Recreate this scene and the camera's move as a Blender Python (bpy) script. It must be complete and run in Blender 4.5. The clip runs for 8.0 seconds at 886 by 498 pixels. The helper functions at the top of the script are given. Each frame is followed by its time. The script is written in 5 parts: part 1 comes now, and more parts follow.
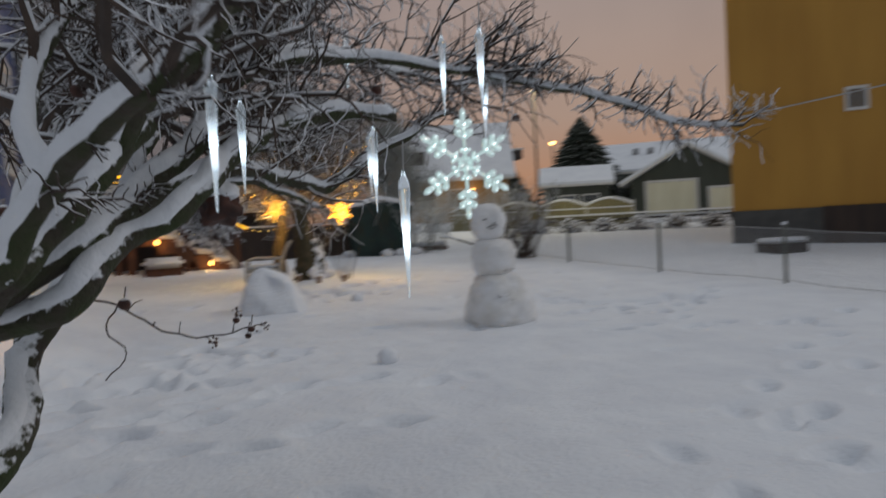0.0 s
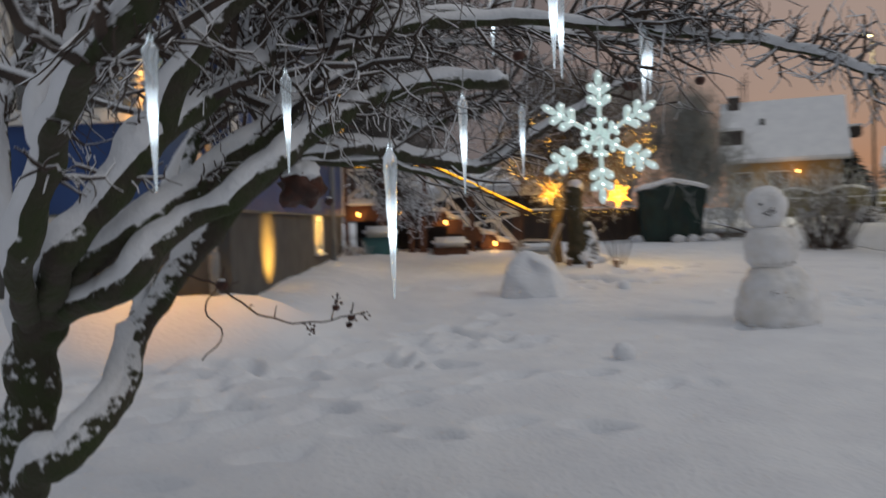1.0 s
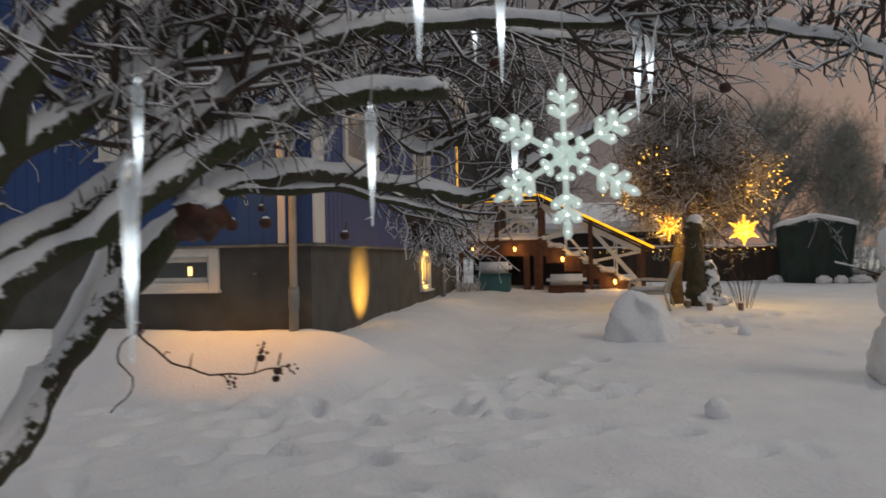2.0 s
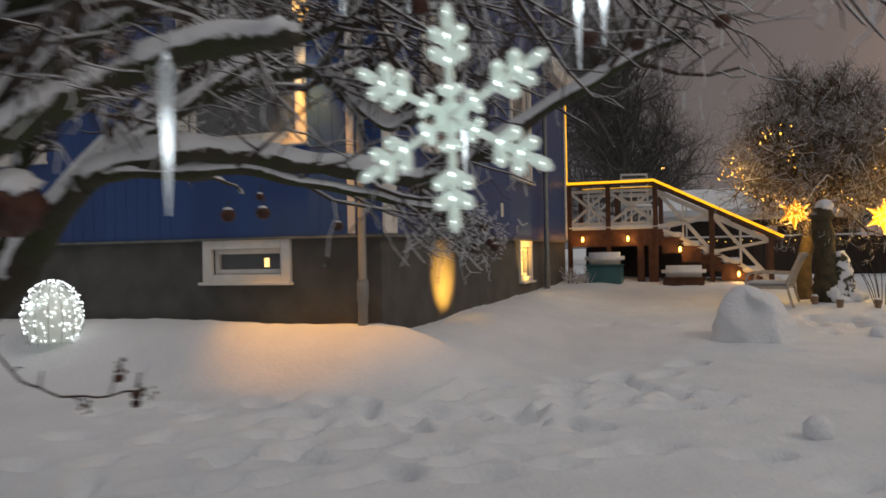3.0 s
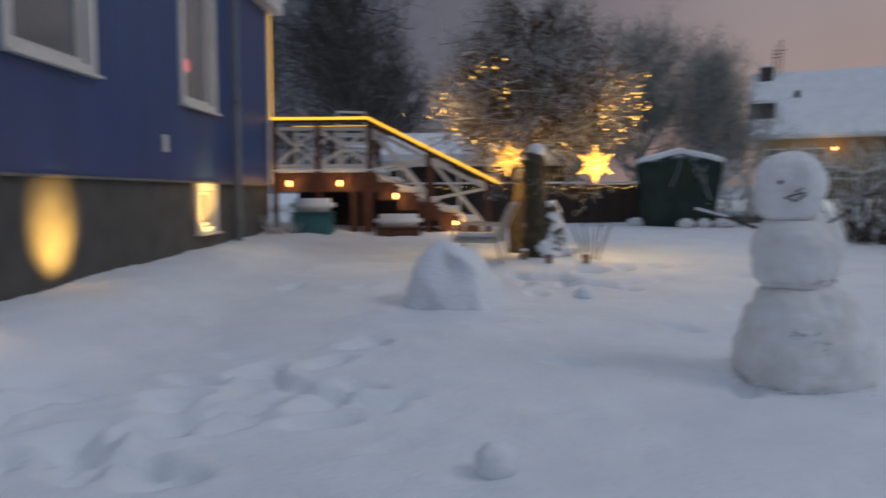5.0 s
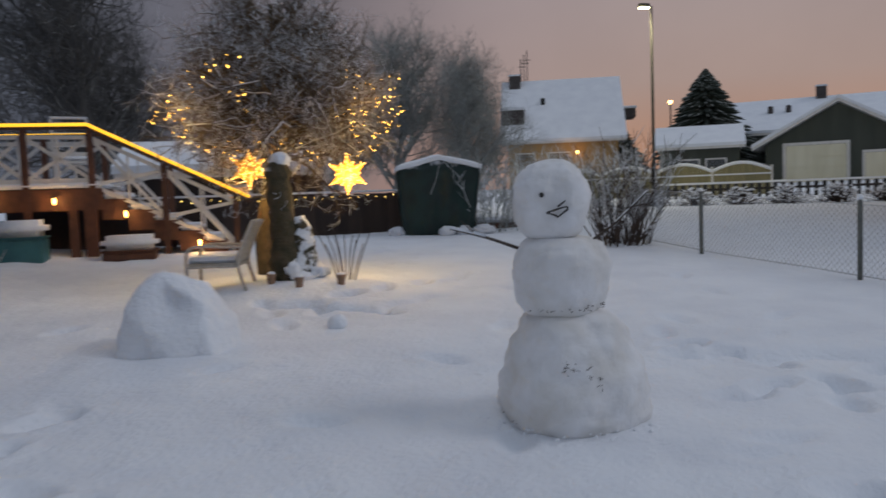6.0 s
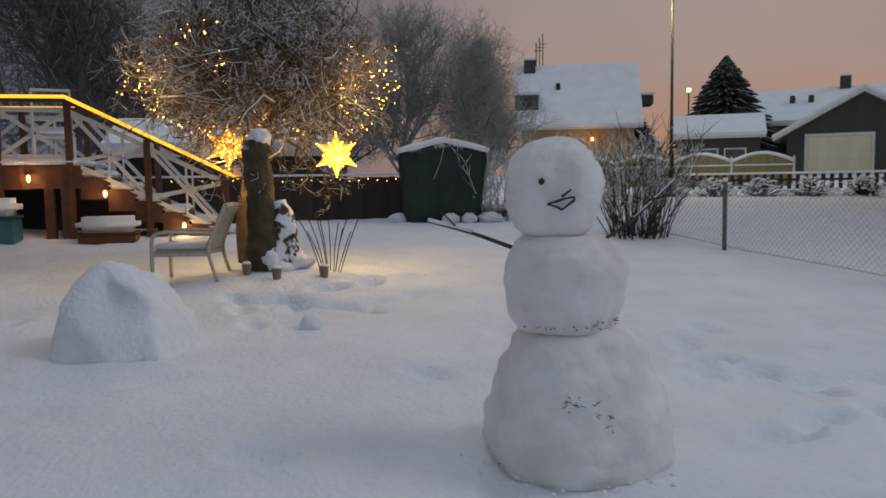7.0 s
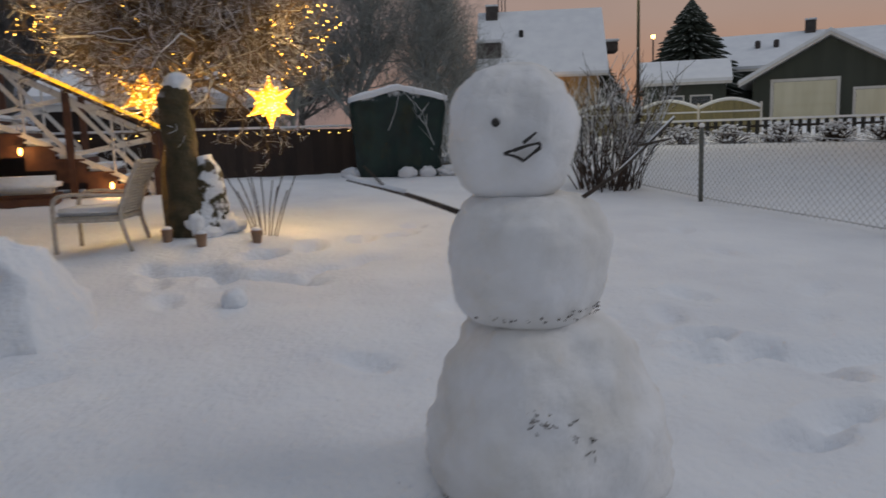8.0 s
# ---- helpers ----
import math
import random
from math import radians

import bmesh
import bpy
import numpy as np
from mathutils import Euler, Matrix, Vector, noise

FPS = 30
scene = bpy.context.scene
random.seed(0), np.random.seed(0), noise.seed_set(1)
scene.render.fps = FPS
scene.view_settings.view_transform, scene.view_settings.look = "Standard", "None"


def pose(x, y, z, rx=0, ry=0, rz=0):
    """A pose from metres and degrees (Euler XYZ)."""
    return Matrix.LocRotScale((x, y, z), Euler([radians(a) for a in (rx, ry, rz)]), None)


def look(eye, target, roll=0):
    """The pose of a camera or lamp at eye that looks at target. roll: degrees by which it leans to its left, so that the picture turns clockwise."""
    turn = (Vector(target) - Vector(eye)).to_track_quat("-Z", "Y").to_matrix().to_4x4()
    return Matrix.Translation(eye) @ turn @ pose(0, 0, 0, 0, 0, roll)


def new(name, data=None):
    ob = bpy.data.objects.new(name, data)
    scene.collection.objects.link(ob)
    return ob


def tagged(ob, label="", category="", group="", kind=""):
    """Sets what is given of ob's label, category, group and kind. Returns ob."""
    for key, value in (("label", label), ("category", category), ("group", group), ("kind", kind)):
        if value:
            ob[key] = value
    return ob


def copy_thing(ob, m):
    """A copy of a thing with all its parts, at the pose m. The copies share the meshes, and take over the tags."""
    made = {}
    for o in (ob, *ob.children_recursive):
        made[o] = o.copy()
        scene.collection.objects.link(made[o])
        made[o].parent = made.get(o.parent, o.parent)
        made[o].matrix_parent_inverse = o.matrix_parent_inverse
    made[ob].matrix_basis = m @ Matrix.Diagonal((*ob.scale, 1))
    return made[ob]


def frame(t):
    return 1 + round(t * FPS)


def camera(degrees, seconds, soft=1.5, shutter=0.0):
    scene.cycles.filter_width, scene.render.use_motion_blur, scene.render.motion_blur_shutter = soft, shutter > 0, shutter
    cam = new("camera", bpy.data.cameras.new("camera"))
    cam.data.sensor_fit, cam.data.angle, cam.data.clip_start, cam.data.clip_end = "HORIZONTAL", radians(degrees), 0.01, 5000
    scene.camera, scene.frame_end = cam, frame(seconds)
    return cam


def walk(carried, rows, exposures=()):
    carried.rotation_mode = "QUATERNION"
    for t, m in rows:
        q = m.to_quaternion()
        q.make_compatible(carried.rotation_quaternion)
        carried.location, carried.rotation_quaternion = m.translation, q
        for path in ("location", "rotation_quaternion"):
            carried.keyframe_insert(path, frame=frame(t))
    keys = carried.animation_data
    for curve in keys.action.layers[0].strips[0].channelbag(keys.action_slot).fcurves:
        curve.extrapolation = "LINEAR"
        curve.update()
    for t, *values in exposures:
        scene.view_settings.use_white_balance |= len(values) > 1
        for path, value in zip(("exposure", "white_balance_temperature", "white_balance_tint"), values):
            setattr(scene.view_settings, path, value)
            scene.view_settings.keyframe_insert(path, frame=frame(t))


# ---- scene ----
cam = camera(59.1, 8.0, 1.6, 0.6)
PATH = [
    (0, (1.401, -8.199, 1.251), (2.175, -6.356, 1.194), -2.9),
    (0.5, (1.841, -8.139, 1.22), (2.222, -6.178, 1.114), -2.5),
    (1, (2.141, -7.975, 1.232), (2.141, -5.976, 1.163), -1.8),
    (1.2, (2.254, -7.869, 1.27), (2.144, -5.872, 1.27), -3.1),
    (2.3, (2.823, -7.323, 1.215), (2.4, -5.368, 1.246), -0.7),
    (2.5, (2.893, -7.19, 1.252), (2.413, -5.248, 1.28), -1.3),
    (3, (3.126, -6.843, 1.237), (2.437, -4.965, 1.247), -1.1),
    (3.5, (3.27, -6.37, 1.21), (2.623, -4.479, 1.12), -2.7),
    (4, (3.338, -5.841, 1.189), (2.769, -3.935, 0.981), -7.2),
    (4.5, (3.434, -5.348, 1.226), (2.99, -3.402, 1.117), -4.2),
    (5, (3.508, -4.794, 1.248), (3.442, -2.8, 1.108), -0.3),
    (5.2, (3.605, -4.623, 1.27), (3.688, -2.629, 1.127), -0.6),
    (6.3, (3.917, -3.566, 1.326), (4.496, -1.657, 1.19), -1.4),
    (6.5, (3.999, -3.421, 1.321), (4.573, -1.514, 1.135), -0.1),
    (7, (4.211, -3.05, 1.315), (4.689, -1.116, 1.144), -0.9),
    (7.5, (4.342, -2.605, 1.258), (4.822, -0.684, 0.979), -1.8),
    (8, (4.553, -2.252, 1.282), (5.108, -0.353, 0.99), -1.8),
]
walk(cam, [(t, look(e, g, r)) for t, e, g, r in PATH], [(0, -0.10, 6600, 7), (1.2, -0.13, 6900, 8.5), (2.5, -0.20, 7450, 9.5), (3.5, -0.21, 7300, 10), (4.5, -0.18, 6300, 9), (5.0, -0.16, 5700, 8), (5.2, -0.13, 5700, 8), (6.3, -0.07, 6050, 9), (7, -0.08, 6150, 8.5), (8, -0.10, 6350, 9)])

# ---- light: dusk under cloud, warm garden lamps ----
world = bpy.data.worlds.new("dusk")
scene.world = world
world.use_nodes = True
wn, wl = world.node_tree.nodes, world.node_tree.links
bg = wn["Background"]


geo = wn.new("ShaderNodeTexCoord")
norm = wn.new("ShaderNodeVectorMath")
norm.operation = "NORMALIZE"
wl.new(geo.outputs["Generated"], norm.inputs[0])
dotp = wn.new("ShaderNodeVectorMath")
dotp.operation = "DOT_PRODUCT"
dotp.inputs[1].default_value = (0.66, 0.75, 0.0)
wl.new(norm.outputs[0], dotp.inputs[0])
sep = wn.new("ShaderNodeSeparateXYZ")
wl.new(norm.outputs[0], sep.inputs[0])


def wramp(stops, source):
    r = wn.new("ShaderNodeValToRGB")
    e = r.color_ramp.elements
    while len(e) < len(stops):
        e.new(0.5)
    for el, (p, c) in zip(e, stops):
        el.position, el.color = p, (*c, 1)
    wl.new(source, r.inputs[0])
    return r


side = wramp([(0.0, (0.17, 0.18, 0.21)), (0.60, (0.15, 0.155, 0.185)), (0.80, (0.235, 0.20, 0.205)), (0.93, (0.36, 0.275, 0.27)), (1.0, (0.40, 0.30, 0.285))], dotp.outputs["Value"])
glow = wramp([(0.0, (0.62, 0.30, 0.16)), (0.06, (0.56, 0.31, 0.20)), (0.13, (0.50, 0.35, 0.285)), (0.3, (0.43, 0.35, 0.335)), (1.0, (0.4, 0.42, 0.5))], sep.outputs["Z"])
east = wramp([(0.80, (0, 0, 0)), (0.97, (1, 1, 1))], dotp.outputs["Value"])
mix1 = wn.new("ShaderNodeMixRGB")
wl.new(east.outputs[0], mix1.inputs[0])
wl.new(side.outputs[0], mix1.inputs[1])
wl.new(glow.outputs[0], mix1.inputs[2])
high = wramp([(0.30, (0, 0, 0)), (0.75, (1, 1, 1))], sep.outputs["Z"])
mix2 = wn.new("ShaderNodeMixRGB")
mix2.inputs[2].default_value = (0.43, 0.465, 0.535, 1)
wl.new(high.outputs[0], mix2.inputs[0])
wl.new(mix1.outputs[0], mix2.inputs[1])
cloud = wn.new("ShaderNodeTexNoise")
cloud.inputs["Scale"].default_value, cloud.inputs["Detail"].default_value = 2.2, 5
wl.new(norm.outputs[0], cloud.inputs["Vector"])
cl = wramp([(0.3, (0.86, 0.86, 0.87)), (0.7, (1.1, 1.1, 1.1))], cloud.outputs[0])
mix3 = wn.new("ShaderNodeMixRGB")
mix3.blend_type = "MULTIPLY"
mix3.inputs[0].default_value = 1
wl.new(mix2.outputs[0], mix3.inputs[1])
wl.new(cl.outputs[0], mix3.inputs[2])
wl.new(mix3.outputs[0], bg.inputs[0])
bg.inputs[1].default_value = 0.84


def lamp(name, kind, where, power, color, target=None, size=0.05, spot=60, blend=0.6):
    d = bpy.data.lights.new(name, kind)
    d.energy, d.color = power, color
    if kind == "SUN":
        d.angle = radians(size)
    else:
        d.shadow_soft_size = size
    if kind == "SPOT":
        d.spot_size, d.spot_blend = radians(spot), blend
    ob = new(name, d)
    ob.matrix_world = look(where, target) if target else Matrix.Translation(where)
    return ob


WARM, AMBER, COLD = (1.0, 0.60, 0.18), (1.0, 0.50, 0.14), (0.72, 0.9, 1.0)
lamp("sun", "SUN", (9, -3, 8), 0.46, (1.0, 0.93, 0.90), (0, 0, 0), 22)
lamp("wall_uplight_near", "SPOT", (0.60, 1.75, 0.62), 300, (1.0, 0.52, 0.09), (0.0, 1.75, 0.90), 0.03, 70, 1.0)
lamp("wall_uplight_far", "SPOT", (0.48, 5.55, 0.68), 170, (1.0, 0.54, 0.10), (0.0, 5.55, 1.10), 0.03, 74, 1.0)
lamp("lantern_glow_corner", "SPOT", (-0.75, -0.24, 3.45), 225, (1.0, 0.39, 0.0), (-0.55, 0.0, 0), 0.06, 50, 0.7)
lamp("lantern_glow_wall", "SPOT", (-0.74, -0.26, 3.55), 95, (1.0, 0.68, 0.36), (-0.80, 0.0, 2.6), 0.05, 56, 1.0)
lamp("lantern_glow_door", "POINT", (-3.6, -0.3, 3.75), 6, AMBER, None, 0.06)
lamp("star_glow_left", "POINT", (4.08, 5.76, 1.62), 30, WARM, None, 0.14)
lamp("star_glow_right", "POINT", (5.13, 5.12, 1.52), 21, WARM, None, 0.14)
lamp("fairy_glow_left", "POINT", (3.25, 5.3, 2.35), 11, WARM, None, 0.2)
lamp("fairy_glow_right", "POINT", (5.4, 5.3, 2.35), 13, WARM, None, 0.2)
lamp("street_glow", "POINT", (17.46, 20.51, 7.0), 400, (1.0, 0.84, 0.42), None, 0.15)
lamp("garage_glow", "POINT", (35.22, 26.62, 2.9), 60, (1.0, 0.65, 0.25), None, 0.1)

# ---- materials ----


def nodes_of(name):
    m = bpy.data.materials.new(name)
    m.use_nodes = True
    return m, m.node_tree.nodes, m.node_tree.links, m.node_tree.nodes["Principled BSDF"]


def mat(name, base, second=None, rough=0.7, metal=0.0, scale=6.0, bump=0.3, grain=60.0, stretch=(1, 1, 1), trans=0.0, rnd=0.0, depth=0.01):
    """Two colours mixed by a broad noise, with fine relief."""
    m, n, l, p = nodes_of(name)
    second = second or tuple(c * 0.72 for c in base)
    tc, mp = n.new("ShaderNodeTexCoord"), n.new("ShaderNodeMapping")
    mp.inputs["Scale"].default_value = stretch
    l.new(tc.outputs["Object"], mp.inputs[0])
    big, fine = n.new("ShaderNodeTexNoise"), n.new("ShaderNodeTexNoise")
    big.inputs["Scale"].default_value, big.inputs["Detail"].default_value = scale, 6
    fine.inputs["Scale"].default_value, fine.inputs["Detail"].default_value = grain, 4
    for t in (big, fine):
        l.new(mp.outputs[0], t.inputs["Vector"])
    r = n.new("ShaderNodeValToRGB")
    r.color_ramp.elements[0].position, r.color_ramp.elements[1].position = 0.35, 0.66
    r.color_ramp.elements[0].color, r.color_ramp.elements[1].color = (*second, 1), (*base, 1)
    l.new(big.outputs[0], r.inputs[0])
    out = r.outputs[0]
    if rnd:
        oi, mr, hs = n.new("ShaderNodeObjectInfo"), n.new("ShaderNodeMapRange"), n.new("ShaderNodeHueSaturation")
        mr.inputs[3].default_value, mr.inputs[4].default_value = 1 - rnd, 1 + rnd
        l.new(oi.outputs["Random"], mr.inputs[0])
        l.new(mr.outputs[0], hs.inputs["Value"])
        l.new(out, hs.inputs["Color"])
        out = hs.outputs[0]
    l.new(out, p.inputs["Base Color"])
    b = n.new("ShaderNodeBump")
    b.inputs["Strength"].default_value, b.inputs["Distance"].default_value = bump, depth
    l.new(fine.outputs[0], b.inputs["Height"])
    l.new(b.outputs[0], p.inputs["Normal"])
    p.inputs["Roughness"].default_value, p.inputs["Metallic"].default_value = rough, metal
    p.inputs["Transmission Weight"].default_value = trans
    return m


def glowing(name, color, strength, base=None):
    m, n, l, p = nodes_of(name)
    p.inputs["Base Color"].default_value = (*(base or color), 1)
    p.inputs["Emission Color"].default_value = (*color, 1)
    p.inputs["Emission Strength"].default_value = strength
    p.inputs["Roughness"].default_value = 0.3
    return m


SNOW = mat("snow", (0.86, 0.88, 0.91), (0.79, 0.81, 0.85), 0.75, scale=1.6, bump=0.5, grain=24, depth=0.03)
PACKED = mat("packed_snow", (0.87, 0.87, 0.88), (0.72, 0.70, 0.665), 0.7, scale=4.5, bump=0.35, grain=22, depth=0.025)
FROST = mat("frost", (0.74, 0.77, 0.80), (0.55, 0.57, 0.58), 0.8, scale=9, bump=0.2)


def dusted(m, low, high, scale=34.0, snow=(0.80, 0.82, 0.85)):
    """Snow dust on the faces that look up, broken by a fine noise."""
    n, l = m.node_tree.nodes, m.node_tree.links
    p = n["Principled BSDF"]
    old = p.inputs["Base Color"].links[0].from_socket
    g, sp, tx, ad = n.new("ShaderNodeNewGeometry"), n.new("ShaderNodeSeparateXYZ"), n.new("ShaderNodeTexNoise"), n.new("ShaderNodeMath")
    tc = n.new("ShaderNodeTexCoord")
    l.new(tc.outputs["Object"], tx.inputs["Vector"])
    tx.inputs["Scale"].default_value, tx.inputs["Detail"].default_value = scale, 5
    l.new(g.outputs["Normal"], sp.inputs[0])
    ad.operation = "MULTIPLY_ADD"
    ad.inputs[1].default_value = 0.45
    l.new(sp.outputs["Z"], ad.inputs[0])
    l.new(tx.outputs[0], ad.inputs[2])
    r, mx = n.new("ShaderNodeValToRGB"), n.new("ShaderNodeMixRGB")
    r.color_ramp.elements[0].position, r.color_ramp.elements[1].position = low, high
    l.new(ad.outputs[0], r.inputs[0])
    l.new(r.outputs[0], mx.inputs[0])
    l.new(old, mx.inputs[1])
    mx.inputs[2].default_value = (*snow, 1)
    l.new(mx.outputs[0], p.inputs["Base Color"])
    return m


BARK = dusted(mat("bark", (0.060, 0.048, 0.036), (0.040, 0.052, 0.018), 0.9, scale=9, bump=1.0, grain=38, depth=0.02), 0.56, 0.70)
TWIG = mat("twig_bark", (0.085, 0.058, 0.044), (0.038, 0.029, 0.024), 0.85, scale=12, bump=0.4)
DARKTWIG = mat("far_twigs", (0.11, 0.105, 0.10), (0.07, 0.067, 0.065), 0.9, scale=3, bump=0.2)
FARFROST = mat("far_frosted_twigs", (0.40, 0.42, 0.40), (0.22, 0.225, 0.21), 0.9, scale=2, bump=0.2)
BLUE = mat("blue_paint", (0.022, 0.066, 0.215), (0.018, 0.053, 0.175), 0.45, scale=2.0, bump=0.12, grain=40, stretch=(1, 1, 0.15))
WHITE = mat("white_paint", (0.74, 0.72, 0.68), (0.64, 0.62, 0.58), 0.5, scale=5, bump=0.08, stretch=(1, 1, 0.3))
PLINTH = mat("grey_render", (0.10, 0.097, 0.09), (0.068, 0.066, 0.063), 0.85, scale=3, bump=0.35, grain=90)
ZINC = mat("painted_steel_post", (0.10, 0.11, 0.095), (0.16, 0.165, 0.15), 0.7, scale=9)
BROWN = mat("brown_stain", (0.115, 0.045, 0.022), (0.07, 0.028, 0.015), 0.6, scale=7, bump=0.3, grain=50, stretch=(1, 1, 1), rnd=0.15)
DARKWOOD = mat("dark_fence_wood", (0.05, 0.032, 0.024), (0.03, 0.021, 0.017), 0.8, scale=5, bump=0.3, stretch=(1, 1, 0.2), rnd=0.2)
TARP = dusted(mat("green_tarpaulin", (0.006, 0.030, 0.023), (0.003, 0.016, 0.013), 0.42, scale=4, bump=0.5, grain=9, depth=0.03), 0.70, 0.92, 9)
TEAL = mat("teal_plastic", (0.05, 0.17, 0.19), (0.035, 0.12, 0.14), 0.5, scale=4, bump=0.1)
RATTAN = mat("rattan", (0.56, 0.50, 0.42), (0.42, 0.37, 0.30), 0.6, scale=20, bump=0.4)
STUMPM = dusted(mat("stump_bark", (0.10, 0.075, 0.042), (0.045, 0.042, 0.020), 0.95, scale=8, bump=1.0, grain=30, depth=0.02), 0.80, 0.95, 5)
STUMPSNOW = dusted(mat("snowy_stump_bark", (0.10, 0.075, 0.042), (0.045, 0.042, 0.020), 0.95, scale=8, bump=1.0, grain=30, depth=0.02), 0.53, 0.60, 9)
TREEBARK = mat("garden_tree_bark", (0.105, 0.075, 0.040), (0.05, 0.038, 0.022), 0.95, scale=9, bump=1.0, grain=34, depth=0.015)
GOLDTWIG = mat("frosted_twig", (0.10, 0.065, 0.035), (0.16, 0.12, 0.08), 0.9, scale=5, grain=40)
POLE = mat("black_pole", (0.012, 0.012, 0.012), (0.02, 0.02, 0.02), 0.95)
TANBOARD = mat("weathered_tan_boards", (0.27, 0.235, 0.12), (0.20, 0.18, 0.095), 0.85, scale=2, stretch=(4, 4, 0.5))
OCHRE = mat("ochre_wall", (0.52, 0.27, 0.045), (0.44, 0.22, 0.035), 0.7, scale=1.5, bump=0.15, stretch=(1, 1, 0.2))
GARAGE = mat("dark_green_boards", (0.060, 0.068, 0.052), (0.045, 0.052, 0.040), 0.7, scale=2, bump=0.2, stretch=(1, 1, 0.15))
ROOFT = mat("roof_tile", (0.09, 0.075, 0.07), (0.06, 0.05, 0.048), 0.8)
CREAM = mat("cream_boards", (0.80, 0.76, 0.58), (0.70, 0.66, 0.48), 0.7, scale=2, stretch=(1, 1, 0.2))
PIPE = mat("pale_steel_pipe", (0.22, 0.23, 0.23), (0.16, 0.17, 0.17), 0.5, scale=5, bump=0.1)
STICK = mat("stick", (0.10, 0.075, 0.06), (0.05, 0.04, 0.03), 0.9, scale=20, bump=0.4)
COAL = mat("charred_twig", (0.03, 0.027, 0.025), (0.05, 0.045, 0.04), 0.9)
APPLE = mat("withered_apple", (0.085, 0.026, 0.014), (0.035, 0.014, 0.009), 0.6, scale=25, bump=0.5)
TERRA = mat("clay_pot", (0.30, 0.19, 0.12), (0.22, 0.14, 0.09), 0.8)
CONIFER = mat("frosted_needles", (0.050, 0.060, 0.045), (0.022, 0.032, 0.024), 0.9, scale=3)
WIRE = mat("galvanised_wire", (0.50, 0.50, 0.50), (0.40, 0.40, 0.40), 0.5, 0.3)
IRON = mat("black_iron", (0.02, 0.02, 0.02), None, 0.5)
CURTAIN = mat("dim_room", (0.14, 0.13, 0.12), (0.08, 0.075, 0.07), 0.9, scale=2, stretch=(4, 4, 0.4))
GLASS, _n, _l, _p = nodes_of("window_glass")
_p.inputs["Base Color"].default_value = (0.62, 0.64, 0.66, 1)
_p.inputs["Roughness"].default_value = 0.04
_p.inputs["Transmission Weight"].default_value = 0.85
_p.inputs["IOR"].default_value = 1.3
CLEAR, _n, _l, _p = nodes_of("lit_acrylic")
_p.inputs["Base Color"].default_value = (0.86, 0.95, 0.95, 1)
_p.inputs["Roughness"].default_value = 0.22
_p.inputs["Transmission Weight"].default_value = 0.45
_p.inputs["Emission Color"].default_value = (0.70, 0.92, 0.90, 1)
_p.inputs["Emission Strength"].default_value = 0.20
ICE, _n, _l, _p = nodes_of("icicle_acrylic")
_p.inputs["Base Color"].default_value = (0.90, 0.95, 1.0, 1)
_p.inputs["Roughness"].default_value = 0.12
_p.inputs["Transmission Weight"].default_value = 0.9
_p.inputs["Emission Color"].default_value = (0.72, 0.86, 1.0, 1)
_p.inputs["Emission Strength"].default_value = 0.035
_tc, _sp, _rp, _mm = _n.new("ShaderNodeTexCoord"), _n.new("ShaderNodeSeparateXYZ"), _n.new("ShaderNodeValToRGB"), _n.new("ShaderNodeMath")
_l.new(_tc.outputs["Generated"], _sp.inputs[0])
_l.new(_sp.outputs["Z"], _rp.inputs[0])
_e = _rp.color_ramp.elements
_e[0].position, _e[0].color = 0.0, (0.10, 0.10, 0.10, 1)
_e[1].position, _e[1].color = 1.0, (0.02, 0.02, 0.02, 1)
for _q, _c in ((0.28, 0.22), (0.42, 1.0), (0.52, 0.75), (0.68, 0.10)):
    _x = _e.new(_q)
    _x.color = (_c, _c, _c, 1)
_mm.operation = "MULTIPLY"
_mm.inputs[1].default_value = 1.15
_l.new(_rp.outputs[0], _mm.inputs[0])
_l.new(_mm.outputs[0], _p.inputs["Emission Strength"])
LED_COLD = glowing("cold_led", (0.80, 0.95, 1.0), 4.0)
LED_BLUE = glowing("cold_led_string", (0.80, 0.90, 1.0), 3.0)
LED_WARM = glowing("warm_led", (1.0, 0.60, 0.13), 7.0)
FAIRY = glowing("fairy_led", (1.0, 0.50, 0.07), 12.0)
ROPE = glowing("led_rope", (1.0, 0.50, 0.02), 1.5)
STARM = glowing("lit_star", (1.0, 0.47, 0.04), 0.6)
CANDLE = glowing("stair_light", (1.0, 0.50, 0.12), 9.0)
STREET = glowing("street_lamp_head", (1.0, 0.85, 0.45), 14.0)
SODIUM = glowing("far_lamp", (1.0, 0.50, 0.14), 10.0)
REDGLOW = glowing("red_candle", (1.0, 0.12, 0.10), 2.0)

# ---- shaping helpers ----


def thing(name, x, y, z, label, category, group="", kind="", rz=0.0):
    ob = new(name)
    ob.empty_display_size = 0.1
    ob.matrix_world = pose(x, y, z, 0, 0, rz)
    return tagged(ob, label, category, group, kind)


def mesh_of(name, bm):
    me = bpy.data.meshes.new(name)
    bm.normal_update()
    bm.to_mesh(me)
    bm.free()
    return me


def part(name, bm, material, parent=None, label="", smooth=False, kind=""):
    """Links a bmesh, or a mesh, as one object under a thing or a part, in the parent's own space."""
    me = mesh_of(name, bm) if isinstance(bm, bmesh.types.BMesh) else bm
    if not me.materials:
        me.materials.append(material)
    if smooth:
        me.polygons.foreach_set("use_smooth", [True] * len(me.polygons))
    ob = new(name, me)
    ob.parent = parent
    return tagged(ob, label, kind=kind)


